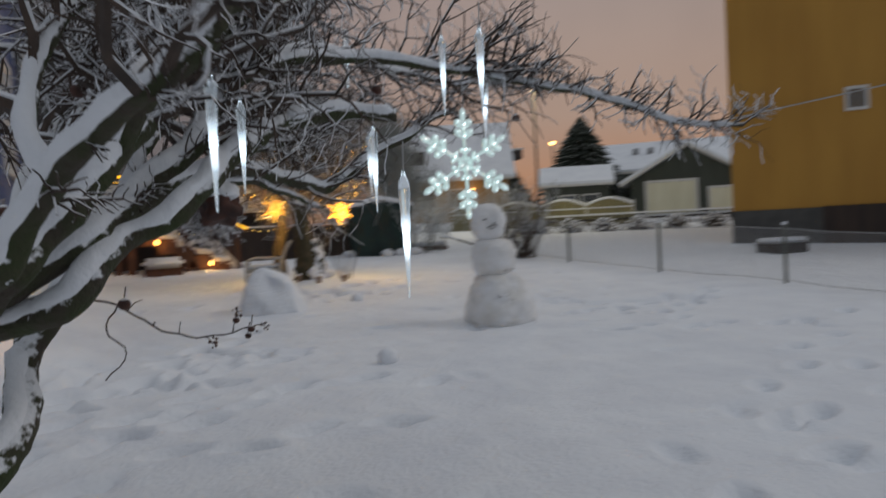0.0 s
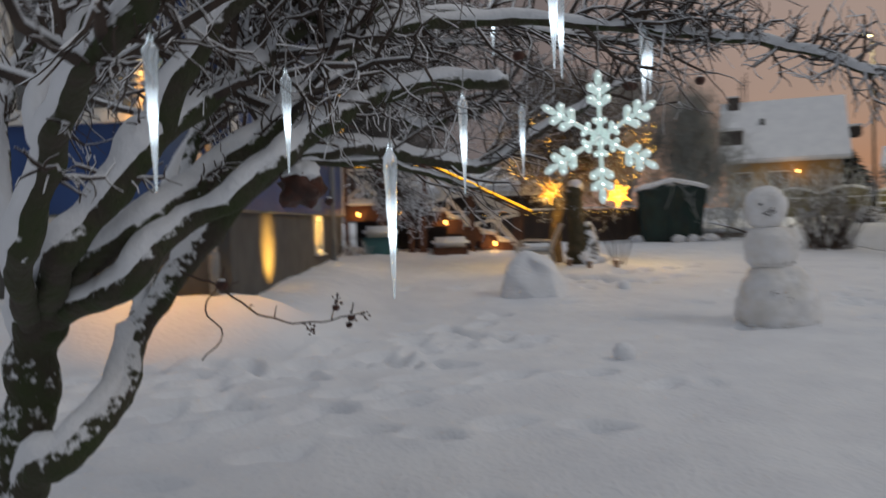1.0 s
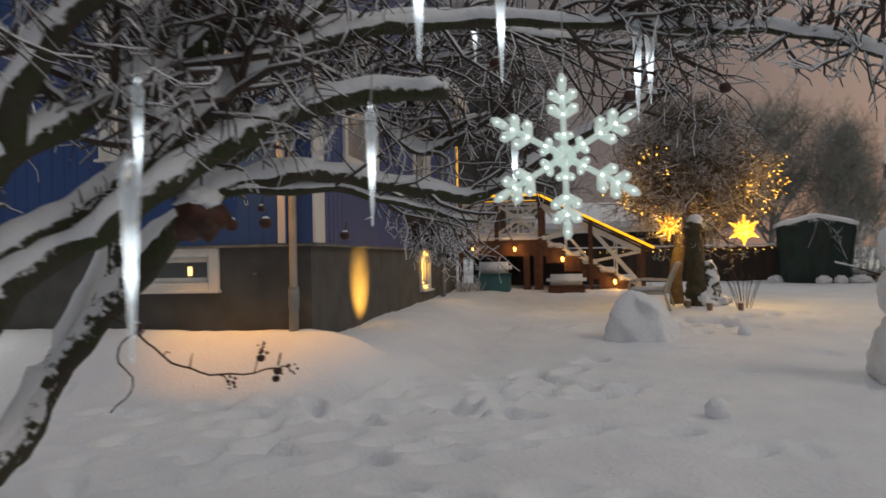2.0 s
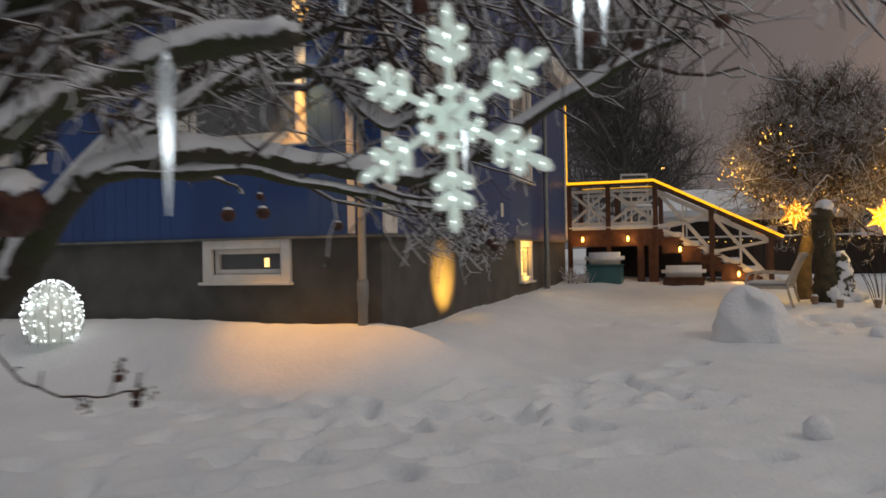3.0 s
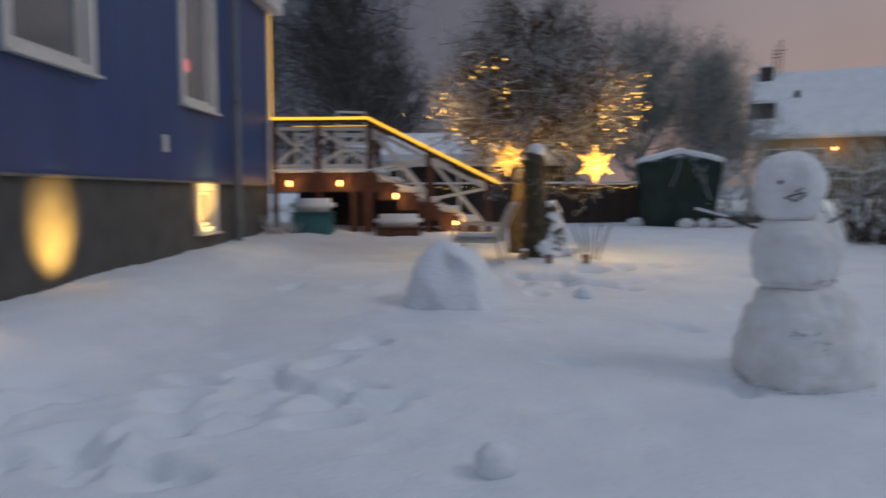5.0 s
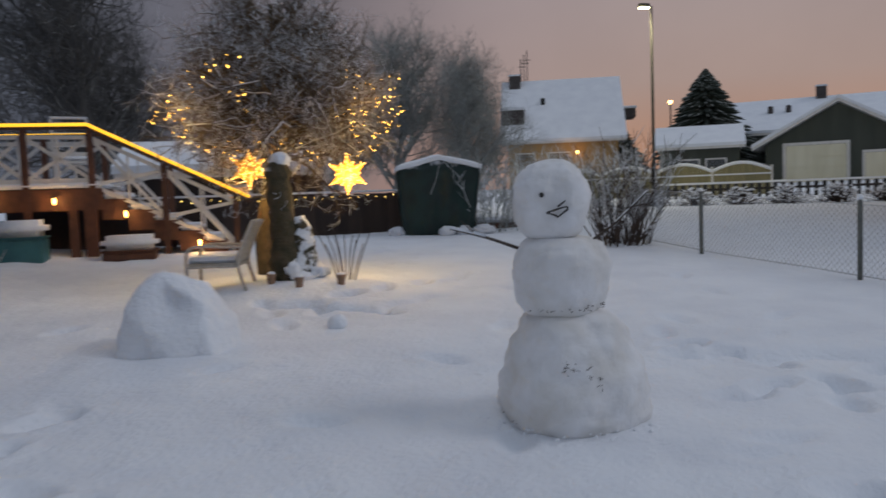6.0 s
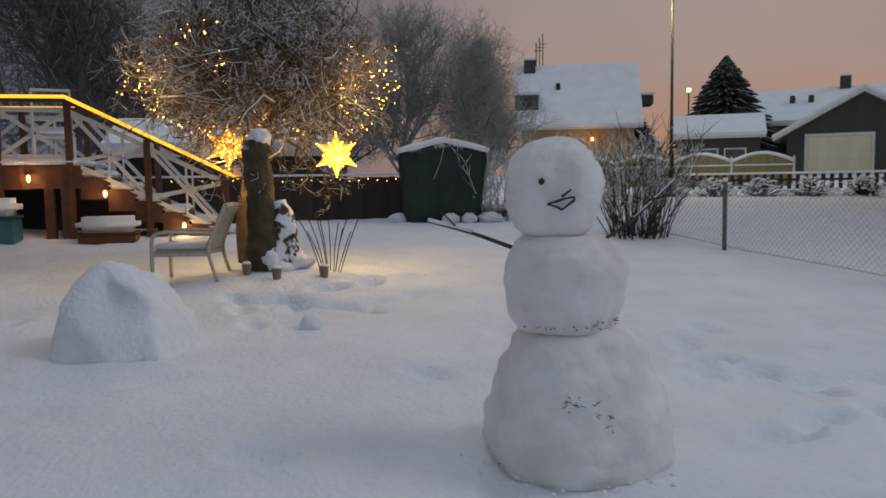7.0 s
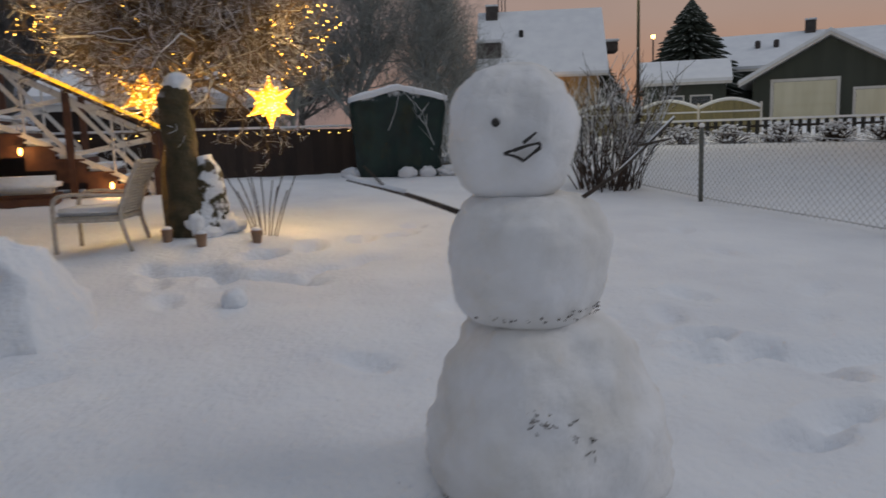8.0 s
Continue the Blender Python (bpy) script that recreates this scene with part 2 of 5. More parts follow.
def box(bm, x0, x1, y0, y1, z0, z1, bevel=0.0):
    m = Matrix.Translation(((x0 + x1) / 2, (y0 + y1) / 2, (z0 + z1) / 2)) @ Matrix.Diagonal((abs(x1 - x0), abs(y1 - y0), abs(z1 - z0), 1))
    g = bmesh.ops.create_cube(bm, size=1, matrix=m)
    if bevel:
        es = list({e for v in g["verts"] for e in v.link_edges})
        bmesh.ops.bevel(bm, geom=es, offset=bevel, segments=2, affect="EDGES")
    return bm


def boxed(*a, bevel=0.0):
    return box(bmesh.new(), *a, bevel=bevel)


def beam(bm, a, b, w, h):
    """A squared bar from a to b, w across and h high."""
    a, b = Vector(a), Vector(b)
    d = b - a
    q = d.to_track_quat("X", "Z").to_matrix().to_4x4()
    bmesh.ops.create_cube(bm, size=1, matrix=Matrix.Translation((a + b) / 2) @ q @ Matrix.Diagonal((d.length, w, h, 1)))
    return bm


class Tubes:
    """Many tapered tubes gathered into one mesh."""

    def __init__(self):
        self.v, self.f = [], []

    def add(self, pts, radii, sides=5, lift=0.0, cap=True):
        base = len(self.v)
        pts = [Vector(p) for p in pts]
        for i, p in enumerate(pts):
            d = (pts[min(i + 1, len(pts) - 1)] - pts[max(i - 1, 0)]).normalized()
            u = d.cross(Vector((0.31, 0.17, 0.94)))
            u = u.normalized() if u.length > 1e-4 else Vector((1, 0, 0))
            w = u.cross(d)
            r = radii[i] if not isinstance(radii, (int, float)) else radii
            for k in range(sides):
                a = 2 * math.pi * k / sides
                self.v.append(tuple(p + (u * math.cos(a) + w * math.sin(a)) * r + Vector((0, 0, lift * r))))
        for i in range(len(pts) - 1):
            for k in range(sides):
                a, b = base + i * sides + k, base + i * sides + (k + 1) % sides
                self.f.append((a, b, b + sides, a + sides))
        if cap and sides > 2:
            self.f.append(tuple(base + k for k in reversed(range(sides))))
            e = base + (len(pts) - 1) * sides
            self.f.append(tuple(e + k for k in range(sides)))

    def blob(self, c, r, squash=1.0):
        b = len(self.v)
        c = Vector(c)
        for d in ((1, 0, 0), (0, 1, 0), (-1, 0, 0), (0, -1, 0), (0, 0, squash), (0, 0, -squash)):
            self.v.append(tuple(c + Vector(d) * r))
        for k in range(4):
            self.f.append((b + k, b + (k + 1) % 4, b + 4))
            self.f.append((b + (k + 1) % 4, b + k, b + 5))

    def mesh(self, name):
        me = bpy.data.meshes.new(name)
        me.from_pydata(self.v, [], self.f)
        me.update()
        return me


def smooth_line(pts, n=6):
    """Catmull-Rom through a few points."""
    p = [Vector(a) for a in pts]
    p = [2 * p[0] - p[1]] + p + [2 * p[-1] - p[-2]]
    out = []
    for i in range(1, len(p) - 2):
        for k in range(n):
            t = k / n
            out.append(0.5 * (2 * p[i] + (p[i + 1] - p[i - 1]) * t + (2 * p[i - 1] - 5 * p[i] + 4 * p[i + 1] - p[i + 2]) * t * t + (3 * p[i] - p[i - 1] - 3 * p[i + 1] + p[i + 2]) * t ** 3))
    return out + [p[-2]]


def lathe(bm, profile, sides=16, centre=(0, 0, 0), wobble=0.0, seed=0):
    """Turns (radius, height) pairs round the upright axis."""
    c, rings = Vector(centre), []
    for r, z in profile:
        ring = []
        for k in range(sides):
            a = 2 * math.pi * k / sides
            q = Vector((math.cos(a), math.sin(a), z * 3)) * 1.7 + Vector((seed, seed, 0))
            s = r * (1 + wobble * noise.noise(q))
            ring.append(bm.verts.new(c + Vector((s * math.cos(a), s * math.sin(a), z))))
        rings.append(ring)
    for a, b in zip(rings, rings[1:]):
        for k in range(sides):
            bm.faces.new((a[k], a[(k + 1) % sides], b[(k + 1) % sides], b[k]))
    bm.faces.new(list(reversed(rings[0])))
    bm.faces.new(rings[-1])
    return bm


# ---- the snow-covered ground ----
TRACKS = [((0.2, -2.2), (3.0, -0.3), 0.42), ((6.85, 1.2), (7.2, 1.25), 0.3), ((6.6, 0.2), (8.6, 0.1), 0.4), ((7.5, 0.7), (7.3, -0.3), 0.34), ((-1.0, -2.6), (1.9, -2.9), 0.5),
          ((2.2, 0.1), (1.2, -0.9), 0.5), ((4.5, 3.6), (6.6, 5.2), 0.5), ((0.3, -3.4), (2.6, -2.2), 0.45), ((3.3, -6.0), (7.5, -3.5), 0.8), ((5.0, -4.6), (9.0, -1.6), 0.75), ((-1.6, -1.9), (0.4, -1.6), 0.38), ((0.6, -2.6), (3.2, -1.9), 0.4), ((1.0, -1.0), (2.8, 0.9), 0.45), ((1.2, -3.6), (3.0, -3.4), 0.4), ((-0.8, -3.4), (0.6, -4.2), 0.45), ((7.2, -0.9), (9.4, 0.9), 0.36), ((6.2, -1.2), (8.4, -1.9), 0.40), ((0.2, -1.3), (0.95, -1.95), 0.3), ((1.3, -1.35), (2.1, -1.3), 0.27), ((2.0, -0.70), (2.65, -0.66), 0.3), ((0.35, -3.25), (0.46, -2.2), 0.34), ((0.85, -1.6), (1.85, -0.9), 0.3), ((2.5, 0.0), (3.0, -0.4), 0.3), ((1.75, -1.4), (2.2, -1.5), 0.3), ((1.85, 0.1), (2.6, -0.1), 0.35)]
DENTS = []
rng = random.Random(4)
for (ax, ay), (bx, by), step in TRACKS:
    n = max(2, int(math.hypot(bx - ax, by - ay) / step))
    for k in range(n + 1):
        t = k / n
        way = math.atan2(by - ay, bx - ax)
        off = (0.10 if k % 2 else -0.10) + rng.uniform(-0.05, 0.05)
        DENTS.append((ax + (bx - ax) * t - math.sin(way) * off + rng.uniform(-0.08, 0.08), ay + (by - ay) * t + math.cos(way) * off + rng.uniform(-0.05, 0.05), way + rng.uniform(-0.5, 0.5), rng.uniform(0.08, 0.15)))
for k in range(110):
    DENTS.append((rng.uniform(-2, 9), rng.uniform(-7.5, 4.5), rng.uniform(0, 6), rng.uniform(0.012, 0.06)))
CELLS = {}
for dent in DENTS:
    ci, cj = int(dent[0] // 0.4), int(dent[1] // 0.4)
    for i in (-1, 0, 1):
        for j in (-1, 0, 1):
            CELLS.setdefault((ci + i, cj + j), []).append(dent)
GROOVES = [((7.25, 1.02), (8.9, 0.35), 0.12, 0.10), ((0.3, -1.95), (1.6, -1.1), 0.12, 0.07), ((4.05, 3.95), (5.2, 3.40), 0.08, 0.12), ((5.0, 3.45), (5.9, 3.95), 0.07, 0.06)]


def slope(x, y):
    """The height of the snow without its prints."""
    z = 0.08 + (0.055 * y if y > 0 else 0.02 * y)
    z = min(z, 0.58 + 0.002 * y)
    dx, dy = max(x, 0.0), max(-y, 0.0)
    d = math.hypot(dx, dy)
    if d < 4:
        amp = 0.50 if y < 0 else max(0.08, 0.36 - 0.035 * y)
        if y < 0 and x > 0:
            amp = 0.36 + 0.14 * max(0.0, 1 - x / 0.8)
        z += amp * math.exp(-(d / 1.0) ** 3)
    z += 0.16 * math.exp(-((x - 4.5) ** 2 + (y - 4.8) ** 2) / 0.9)
    r = math.hypot(x - 4, y + 3.5)
    if r > 14 and x > 4:
        z += 0.018 * (min(r, 36) - 14) + 0.055 * max(0.0, min(r, 46) - 36)
    return z


def ground_z(x, y):
    z = slope(x, y)
    if -9 < x < 14 and -12 < y < 13:
        z += 0.035 * noise.noise(Vector((x * 0.55, y * 0.55, 0))) + 0.014 * noise.noise(Vector((x * 2.1, y * 2.1, 3))) + 0.010 * noise.noise(Vector((x * 5.3, y * 5.3, 7))) + 0.004 * noise.noise(Vector((x * 11, y * 11, 1)))
        for px, py, a, dep in CELLS.get((int(x // 0.4), int(y // 0.4)), ()):
            ex, ey = x - px, y - py
            if abs(ex) < 0.4 and abs(ey) < 0.4:
                u, v = ex * math.cos(a) + ey * math.sin(a), -ex * math.sin(a) + ey * math.cos(a)
                q = (u / 0.155) ** 2 + (v / 0.082) ** 2
                z += dep * (-math.exp(-q ** 1.25) + 0.16 * math.exp(-((math.sqrt(q) - 1.6) / 0.5) ** 2))
        for (ax, ay), (bx, by), w, dep in GROOVES:
            lx, ly = bx - ax, by - ay
            t = max(0.0, min(1.0, ((x - ax) * lx + (y - ay) * ly) / (lx * lx + ly * ly)))
            d = math.hypot(x - ax - lx * t, y - ay - ly * t + 0.06 * math.sin(t * 14))
            if d < 0.5:
                z -= dep * math.exp(-(d / w) ** 2)
    return z


def axis(lo, hi, step, reach):
    fine = [lo + step * i for i in range(int((hi - lo) / step) + 1)]
    out, s = [], step
    while not out or out[-1] < reach:
        s *= 1.28
        out.append((out[-1] if out else 0) + s)
    return [lo - o for o in reversed(out)] + fine + [fine[-1] + o for o in out]


XS, YS = axis(-4.5, 11.0, 0.04, 1500), axis(-8.2, 9.6, 0.04, 1500)
gv = [(x, y, ground_z(x, y)) for y in YS for x in XS]
nx = len(XS)
gf = [(j * nx + i, j * nx + i + 1, (j + 1) * nx + i + 1, (j + 1) * nx + i) for j in range(len(YS) - 1) for i in range(nx - 1)]
gme = bpy.data.meshes.new("ground")
gme.from_pydata(gv, [], gf)
part("ground", gme, SNOW, None, "", True, "structure")
tagged(bpy.data.objects["ground"], "untouched and trodden snow over a garden lawn", "snow ground")

# ---- the blue house ----


def window(name, parent, w, h, m, label, lights=0, deep=0.10, sill=True, group=""):
    """A casement: trim, frame, glass and sill; x along the wall, y out of it, z up; origin at the lower left."""
    win = new(name)
    win.parent = parent
    win.matrix_local = m
    tagged(win, label)
    t = 0.11
    trim = bmesh.new()
    for a in ((0, t, 0, h), (w - t, w, 0, h), (t, w - t, h - t, h), (t, w - t, 0, t)):
        box(trim, a[0], a[1], -0.02, 0.035, a[2], a[3], 0.006)
    part("trim", trim, WHITE, win)
    fr = bmesh.new()
    for a in ((t, t + 0.05, t, h - t), (w - t - 0.05, w - t, t, h - t), (t + 0.05, w - t - 0.05, h - t - 0.05, h - t), (t + 0.05, w - t - 0.05, t, t + 0.05)):
        box(fr, a[0], a[1], -deep, -0.03, a[2], a[3], 0.005)
    part("frame", fr, WHITE, win)
    pane = part("pane", boxed(t + 0.05, w - t - 0.05, -deep + 0.02, -deep + 0.028, t + 0.05, h - t - 0.05), GLASS, win)
    pane.visible_shadow = False
    if sill:
        part("sill", boxed(-0.02, w + 0.02, 0.0, 0.09, 0.0, 0.03, bevel=0.005), WHITE, win, "white sill with a little snow")
    return win


house = thing("house", 0, 0, 0, "blue timber house on a grey rendered plinth with white trim", "house")
LED, TOP = 1.42, 6.4


def wall_with_holes(name, length, z0, z1, holes, thick, material, m, label=""):
    """A wall along x from 0 to length, its face at y 0, with square openings that go through."""
    xs = sorted({0.0, length, *[h[0] for h in holes], *[h[1] for h in holes]})
    zs = sorted({z0, z1, *[h[2] for h in holes], *[h[3] for h in holes]})
    bm = bmesh.new()
    for a, b in zip(xs, xs[1:]):
        for c, d in zip(zs, zs[1:]):
            if not any(h[0] <= a + 1e-5 and b - 1e-5 <= h[1] and h[2] <= c + 1e-5 and d - 1e-5 <= h[3] for h in holes):
                box(bm, a, b, -thick, 0, c, d)
    bmesh.ops.remove_doubles(bm, verts=bm.verts, dist=1e-5)
    ob = part(name, bm, material, house, label)
    ob.matrix_local = m
    return ob


# wall frames: x along the wall, y outwards
EAST = Matrix(((0, 1, 0, 0), (-1, 0, 0, 9.0), (0, 0, 1, 0), (0, 0, 0, 1)))
SOUTH = Matrix(((1, 0, 0, -9.0), (0, -1, 0, 0), (0, 0, 1, 0), (0, 0, 0, 1)))


def east(y):
    return 9.0 - y


EW = [(4.71, 6.03), (1.05, 2.52)]
SW = [(-5.6, -4.2), (-2.35, -0.80)]
wall_with_holes("wall", 8.8, LED, TOP, [(east(b) + 0.1, east(a) - 0.1, 2.45, 4.0) for a, b in EW], 0.2, BLUE, EAST, "blue painted boards")
wall_with_holes("wall", 9.0, LED, TOP, [(9 + a + 0.1, 9 + b - 0.1, 2.45, 4.0) for a, b in SW], 0.2, BLUE, Matrix.Translation((0, 0, 0)) @ SOUTH, "blue painted boards")
wall_with_holes("plinth", 8.77, -0.4, LED, [(east(6.05) + 0.1, east(5.25) - 0.1, 0.82, 1.30)], 0.2, PLINTH, EAST @ Matrix.Translation((0, -0.03, 0)), "grey cement render")
wall_with_holes("plinth", 8.97, -0.4, LED, [(9 - 2.08 + 0.08, 9 - 1.02 - 0.08, 1.03, 1.345)], 0.2, PLINTH, SOUTH @ Matrix.Translation((0, -0.03, 0)), "grey cement render")
for a, b in EW:
    window("window", house, b - a, 1.76, EAST @ Matrix.Translation((east(b), 0, 2.34)), "white framed window with a dim room behind")
for a, b in SW:
    window("window", house, b - a, 1.76, SOUTH @ Matrix.Translation((9 + a, 0, 2.34)), "white framed window, trim lit by a lantern")
window("cellar_window", house, 1.06, 0.48, SOUTH @ Matrix.Translation((9 - 2.08, -0.03, 0.945)), "low white cellar window with a lamp inside")
window("cellar_window", house, 0.80, 0.70, EAST @ Matrix.Translation((east(6.05), -0.03, 0.72)), "low white cellar window lit by a garden spot")
# drip edge between boards and plinth, corner boards, boards' joints
for m in (EAST, SOUTH):
    part("drip_edge", boxed(0, 9.0, 0.0, 0.03, LED - 0.015, LED + 0.012), ZINC, house).matrix_local = m
part("corner_board", boxed(east(0.31), east(0.0), 0.002, 0.028, LED + 0.02, TOP, bevel=0.004), WHITE, house, "white corner board").matrix_local = EAST
part("corner_board", boxed(east(9.0), east(8.86), 0.002, 0.028, LED + 0.02, 4.35, bevel=0.004), WHITE, house, "white corner board").matrix_local = EAST
part("corner_board", boxed(9 - 0.36, 9 - 0.28, 0.002, 0.026, LED + 0.02, TOP, bevel=0.004), WHITE, house, "narrow white cover board").matrix_local = SOUTH
joints = bmesh.new()
for k in range(60):
    u = 0.07 + 0.15 * k
    if u < 8.65 and not any(east(b) - 0.02 < u < east(a) + 0.02 for a, b in EW):
        box(joints, u, u + 0.007, 0.0005, 0.003, LED + 0.02, TOP)
part("board_joints", joints, BLUE, house, kind="stuff").matrix_local = EAST
joints = bmesh.new()
for k in range(58):
    u = 0.07 + 0.15 * k
    if not any(9 + a - 0.02 < u < 9 + b + 0.02 for a, b in SW):
        box(joints, u, u + 0.007, 0.0005, 0.003, LED + 0.02, TOP)
part("board_joints", joints, BLUE, house, kind="stuff").matrix_local = SOUTH
# dim rooms behind the panes, back walls
part("room", boxed(-8.8, -1.4, 1.4, 8.8, 0.2, TOP - 0.1), CURTAIN, house, "dim rooms brightened by added lamps")
# weak unseen lamps, added to lift the dark rooms behind the panes
lamp("room_fill", "POINT", (-0.85, 1.9, 3.6), 5, (1.0, 0.72, 0.42), None, 0.1)
lamp("room_fill", "POINT", (-0.85, 5.7, 3.6), 3, (1.0, 0.60, 0.40), None, 0.1)
part("back_wall", boxed(-9.0, -8.8, 0.0, 9.0, -0.4, TOP), BLUE, house)
part("back_wall", boxed(-8.8, -0.2, 8.8, 9.0, -0.4, TOP), BLUE, house)
roof = bmesh.new()
box(roof, -9.6, 0.55, -0.55, 6.9, TOP, TOP + 0.22)
part("roof", roof, WHITE, house, "eaves boards under a snow-covered roof")
eave = bmesh.new()
box(eave, -0.2, 0.22, 7.0, 9.25, 4.42, 4.60, 0.01)
part("porch_eave", eave, WHITE, house, "white eave of the lower back part")
part("eave_snow", boxed(-0.2, 0.26, 6.96, 9.3, 4.60, 4.74, bevel=0.05), SNOW, house)
for x, y, ztop in ((-0.17, -0.10, TOP), (0.10, 6.72, TOP)):
    pipe = Tubes()
    pipe.add([(x, y, ztop), (x, y, 0.99), (x, y, 0.97), (x, y, 0.80), (x, y, 0.78), (x, y - 0.02, 0.45)], [0.040, 0.040, 0.056, 0.056, 0.048, 0.048], 12)
    ob = part("downpipe", pipe.mesh("downpipe"), PIPE, house, "light grey steel downpipe", True)
    for z in (0.95, 2.6, 4.4):
        part("bracket", lathe(bmesh.new(), [(0.054, z), (0.054, z + 0.05)], 12, (x, y, 0)), PIPE, ob)
part("tap", boxed(-0.62, -0.58, -0.07, 0.02, 1.12, 1.15, bevel=0.008), ZINC, house, "small outside tap")
part("wall_plate", boxed(0.0, 0.02, 4.12, 4.24, 1.75, 1.95, bevel=0.006), WHITE, house)

# lanterns on the south wall
def wall_lantern(x, y, z, label):
    ob = thing("wall_lantern", x, y, z, label, "lantern")
    part("bracket", boxed(-0.03, 0.03, -0.02, 0.16, 0.10, 0.14, bevel=0.008), IRON, ob)
    part("hood", lathe(bmesh.new(), [(0.02, 0.22), (0.05, 0.18), (0.105, 0.10), (0.10, 0.09)], 12), IRON, ob)
    part("lamp_glass", lathe(bmesh.new(), [(0.05, -0.09), (0.075, -0.04), (0.08, 0.08)], 12), glowing("lantern_glass", (1.0, 0.55, 0.16), 3.0), ob, "glowing amber glass", True)
    return ob


wall_lantern(-0.75, -0.18, 3.62, "black wall lantern glowing amber beside the window")
wall_lantern(-3.6, -0.18, 3.72, "black wall lantern glowing amber on the blue wall")


def spot_fixture(x, y, z):
    ob = thing("garden_spotlight", x, y, z, "small warm garden spotlight in the snow against the wall", "spotlight", "wall uplights")
    part("housing", lathe(bmesh.new(), [(0.03, -0.1), (0.035, 0.0), (0.045, 0.03)], 10), IRON, ob)
    part("lens", lathe(bmesh.new(), [(0.04, 0.032), (0.038, 0.036)], 10), LED_WARM, ob)
    return ob


spot_fixture(0.62, 1.75, ground_z(0.62, 1.75) - 0.06)
spot_fixture(0.50, 5.55, ground_z(0.50, 5.55) - 0.06)
part("red_candle_lamp", lathe(bmesh.new(), [(0.04, 0), (0.055, 0.06), (0.03, 0.16)], 10, (-0.16, 5.35, 2.85)), REDGLOW, house, "red lamp inside the window", True)
part("lamp_inside", lathe(bmesh.new(), [(0.025, 0), (0.025, 0.10)], 10, (-1.55, 0.4, 1.12)), glowing("cellar_lamp", (1.0, 0.62, 0.22), 6.0), house, "cellar lamp seen through the glass")
fairy = Tubes()
for k in range(9):
    fairy.blob((-0.14, 1.42 + 0.03 * math.sin(k * 2.1), 2.75 + 0.09 * k), 0.010)
part("window_lights", fairy.mesh("window_lights"), LED_WARM, house, "string of tiny lights in the window", kind="stuff")

# ---- the wooden deck with its stair and lit handrail ----
deck = thing("deck", 0, 9.1, 0.5, "brown wooden deck and stair under snow with lit handrail", "deck")
DZ = 1.14
for k in range(10):
    part("deck_board", boxed(0.02, 1.86, 0.03 + 0.24 * k, 0.26 + 0.24 * k, DZ - 0.035, DZ, bevel=0.004), BROWN, deck)
part("deck_beam", boxed(0.02, 1.90, -0.03, 0.02, DZ - 0.34, DZ - 0.01, bevel=0.006), BROWN, deck)
part("deck_beam", boxed(0.02, 1.90, 2.42, 2.47, DZ - 0.34, DZ - 0.01, bevel=0.006), BROWN, deck)
part("snow_layer", boxed(0.02, 1.88, -0.05, 2.4, DZ + 0.004, DZ + 0.085, bevel=0.03), SNOW, deck, "snow lying on the boards")
STEPS, RUN, RISE = 6, 0.365, 0.178
for k in range(STEPS):
    x0, zt = 1.88 + RUN * k, DZ - RISE * (k + 1)
    part("stair_side", boxed(x0, x0 + RUN, 0.0, 0.05, max(-0.1, zt - 0.32), zt - 0.04), BROWN, deck)
    part("stair_side", boxed(x0, x0 + RUN, 1.30, 1.35, max(-0.1, zt - 0.32), zt - 0.04), BROWN, deck)
    part("riser", boxed(x0 - 0.02, x0 + 0.004, 0.05, 1.30, zt - 0.04, zt + RISE - 0.045), BROWN, deck)
    tread = part("tread", boxed(x0 - 0.01, x0 + RUN, -0.02, 1.37, zt - 0.04, zt, bevel=0.006), BROWN, deck)
    part("snow_layer", boxed(x0, x0 + RUN - 0.01, 0.0, 1.35, zt + 0.003, zt + 0.10, bevel=0.035), SNOW, tread)


def rail_z(x):
    return 2.05 if x < 1.73 else 2.05 - (x - 1.73) * 0.502


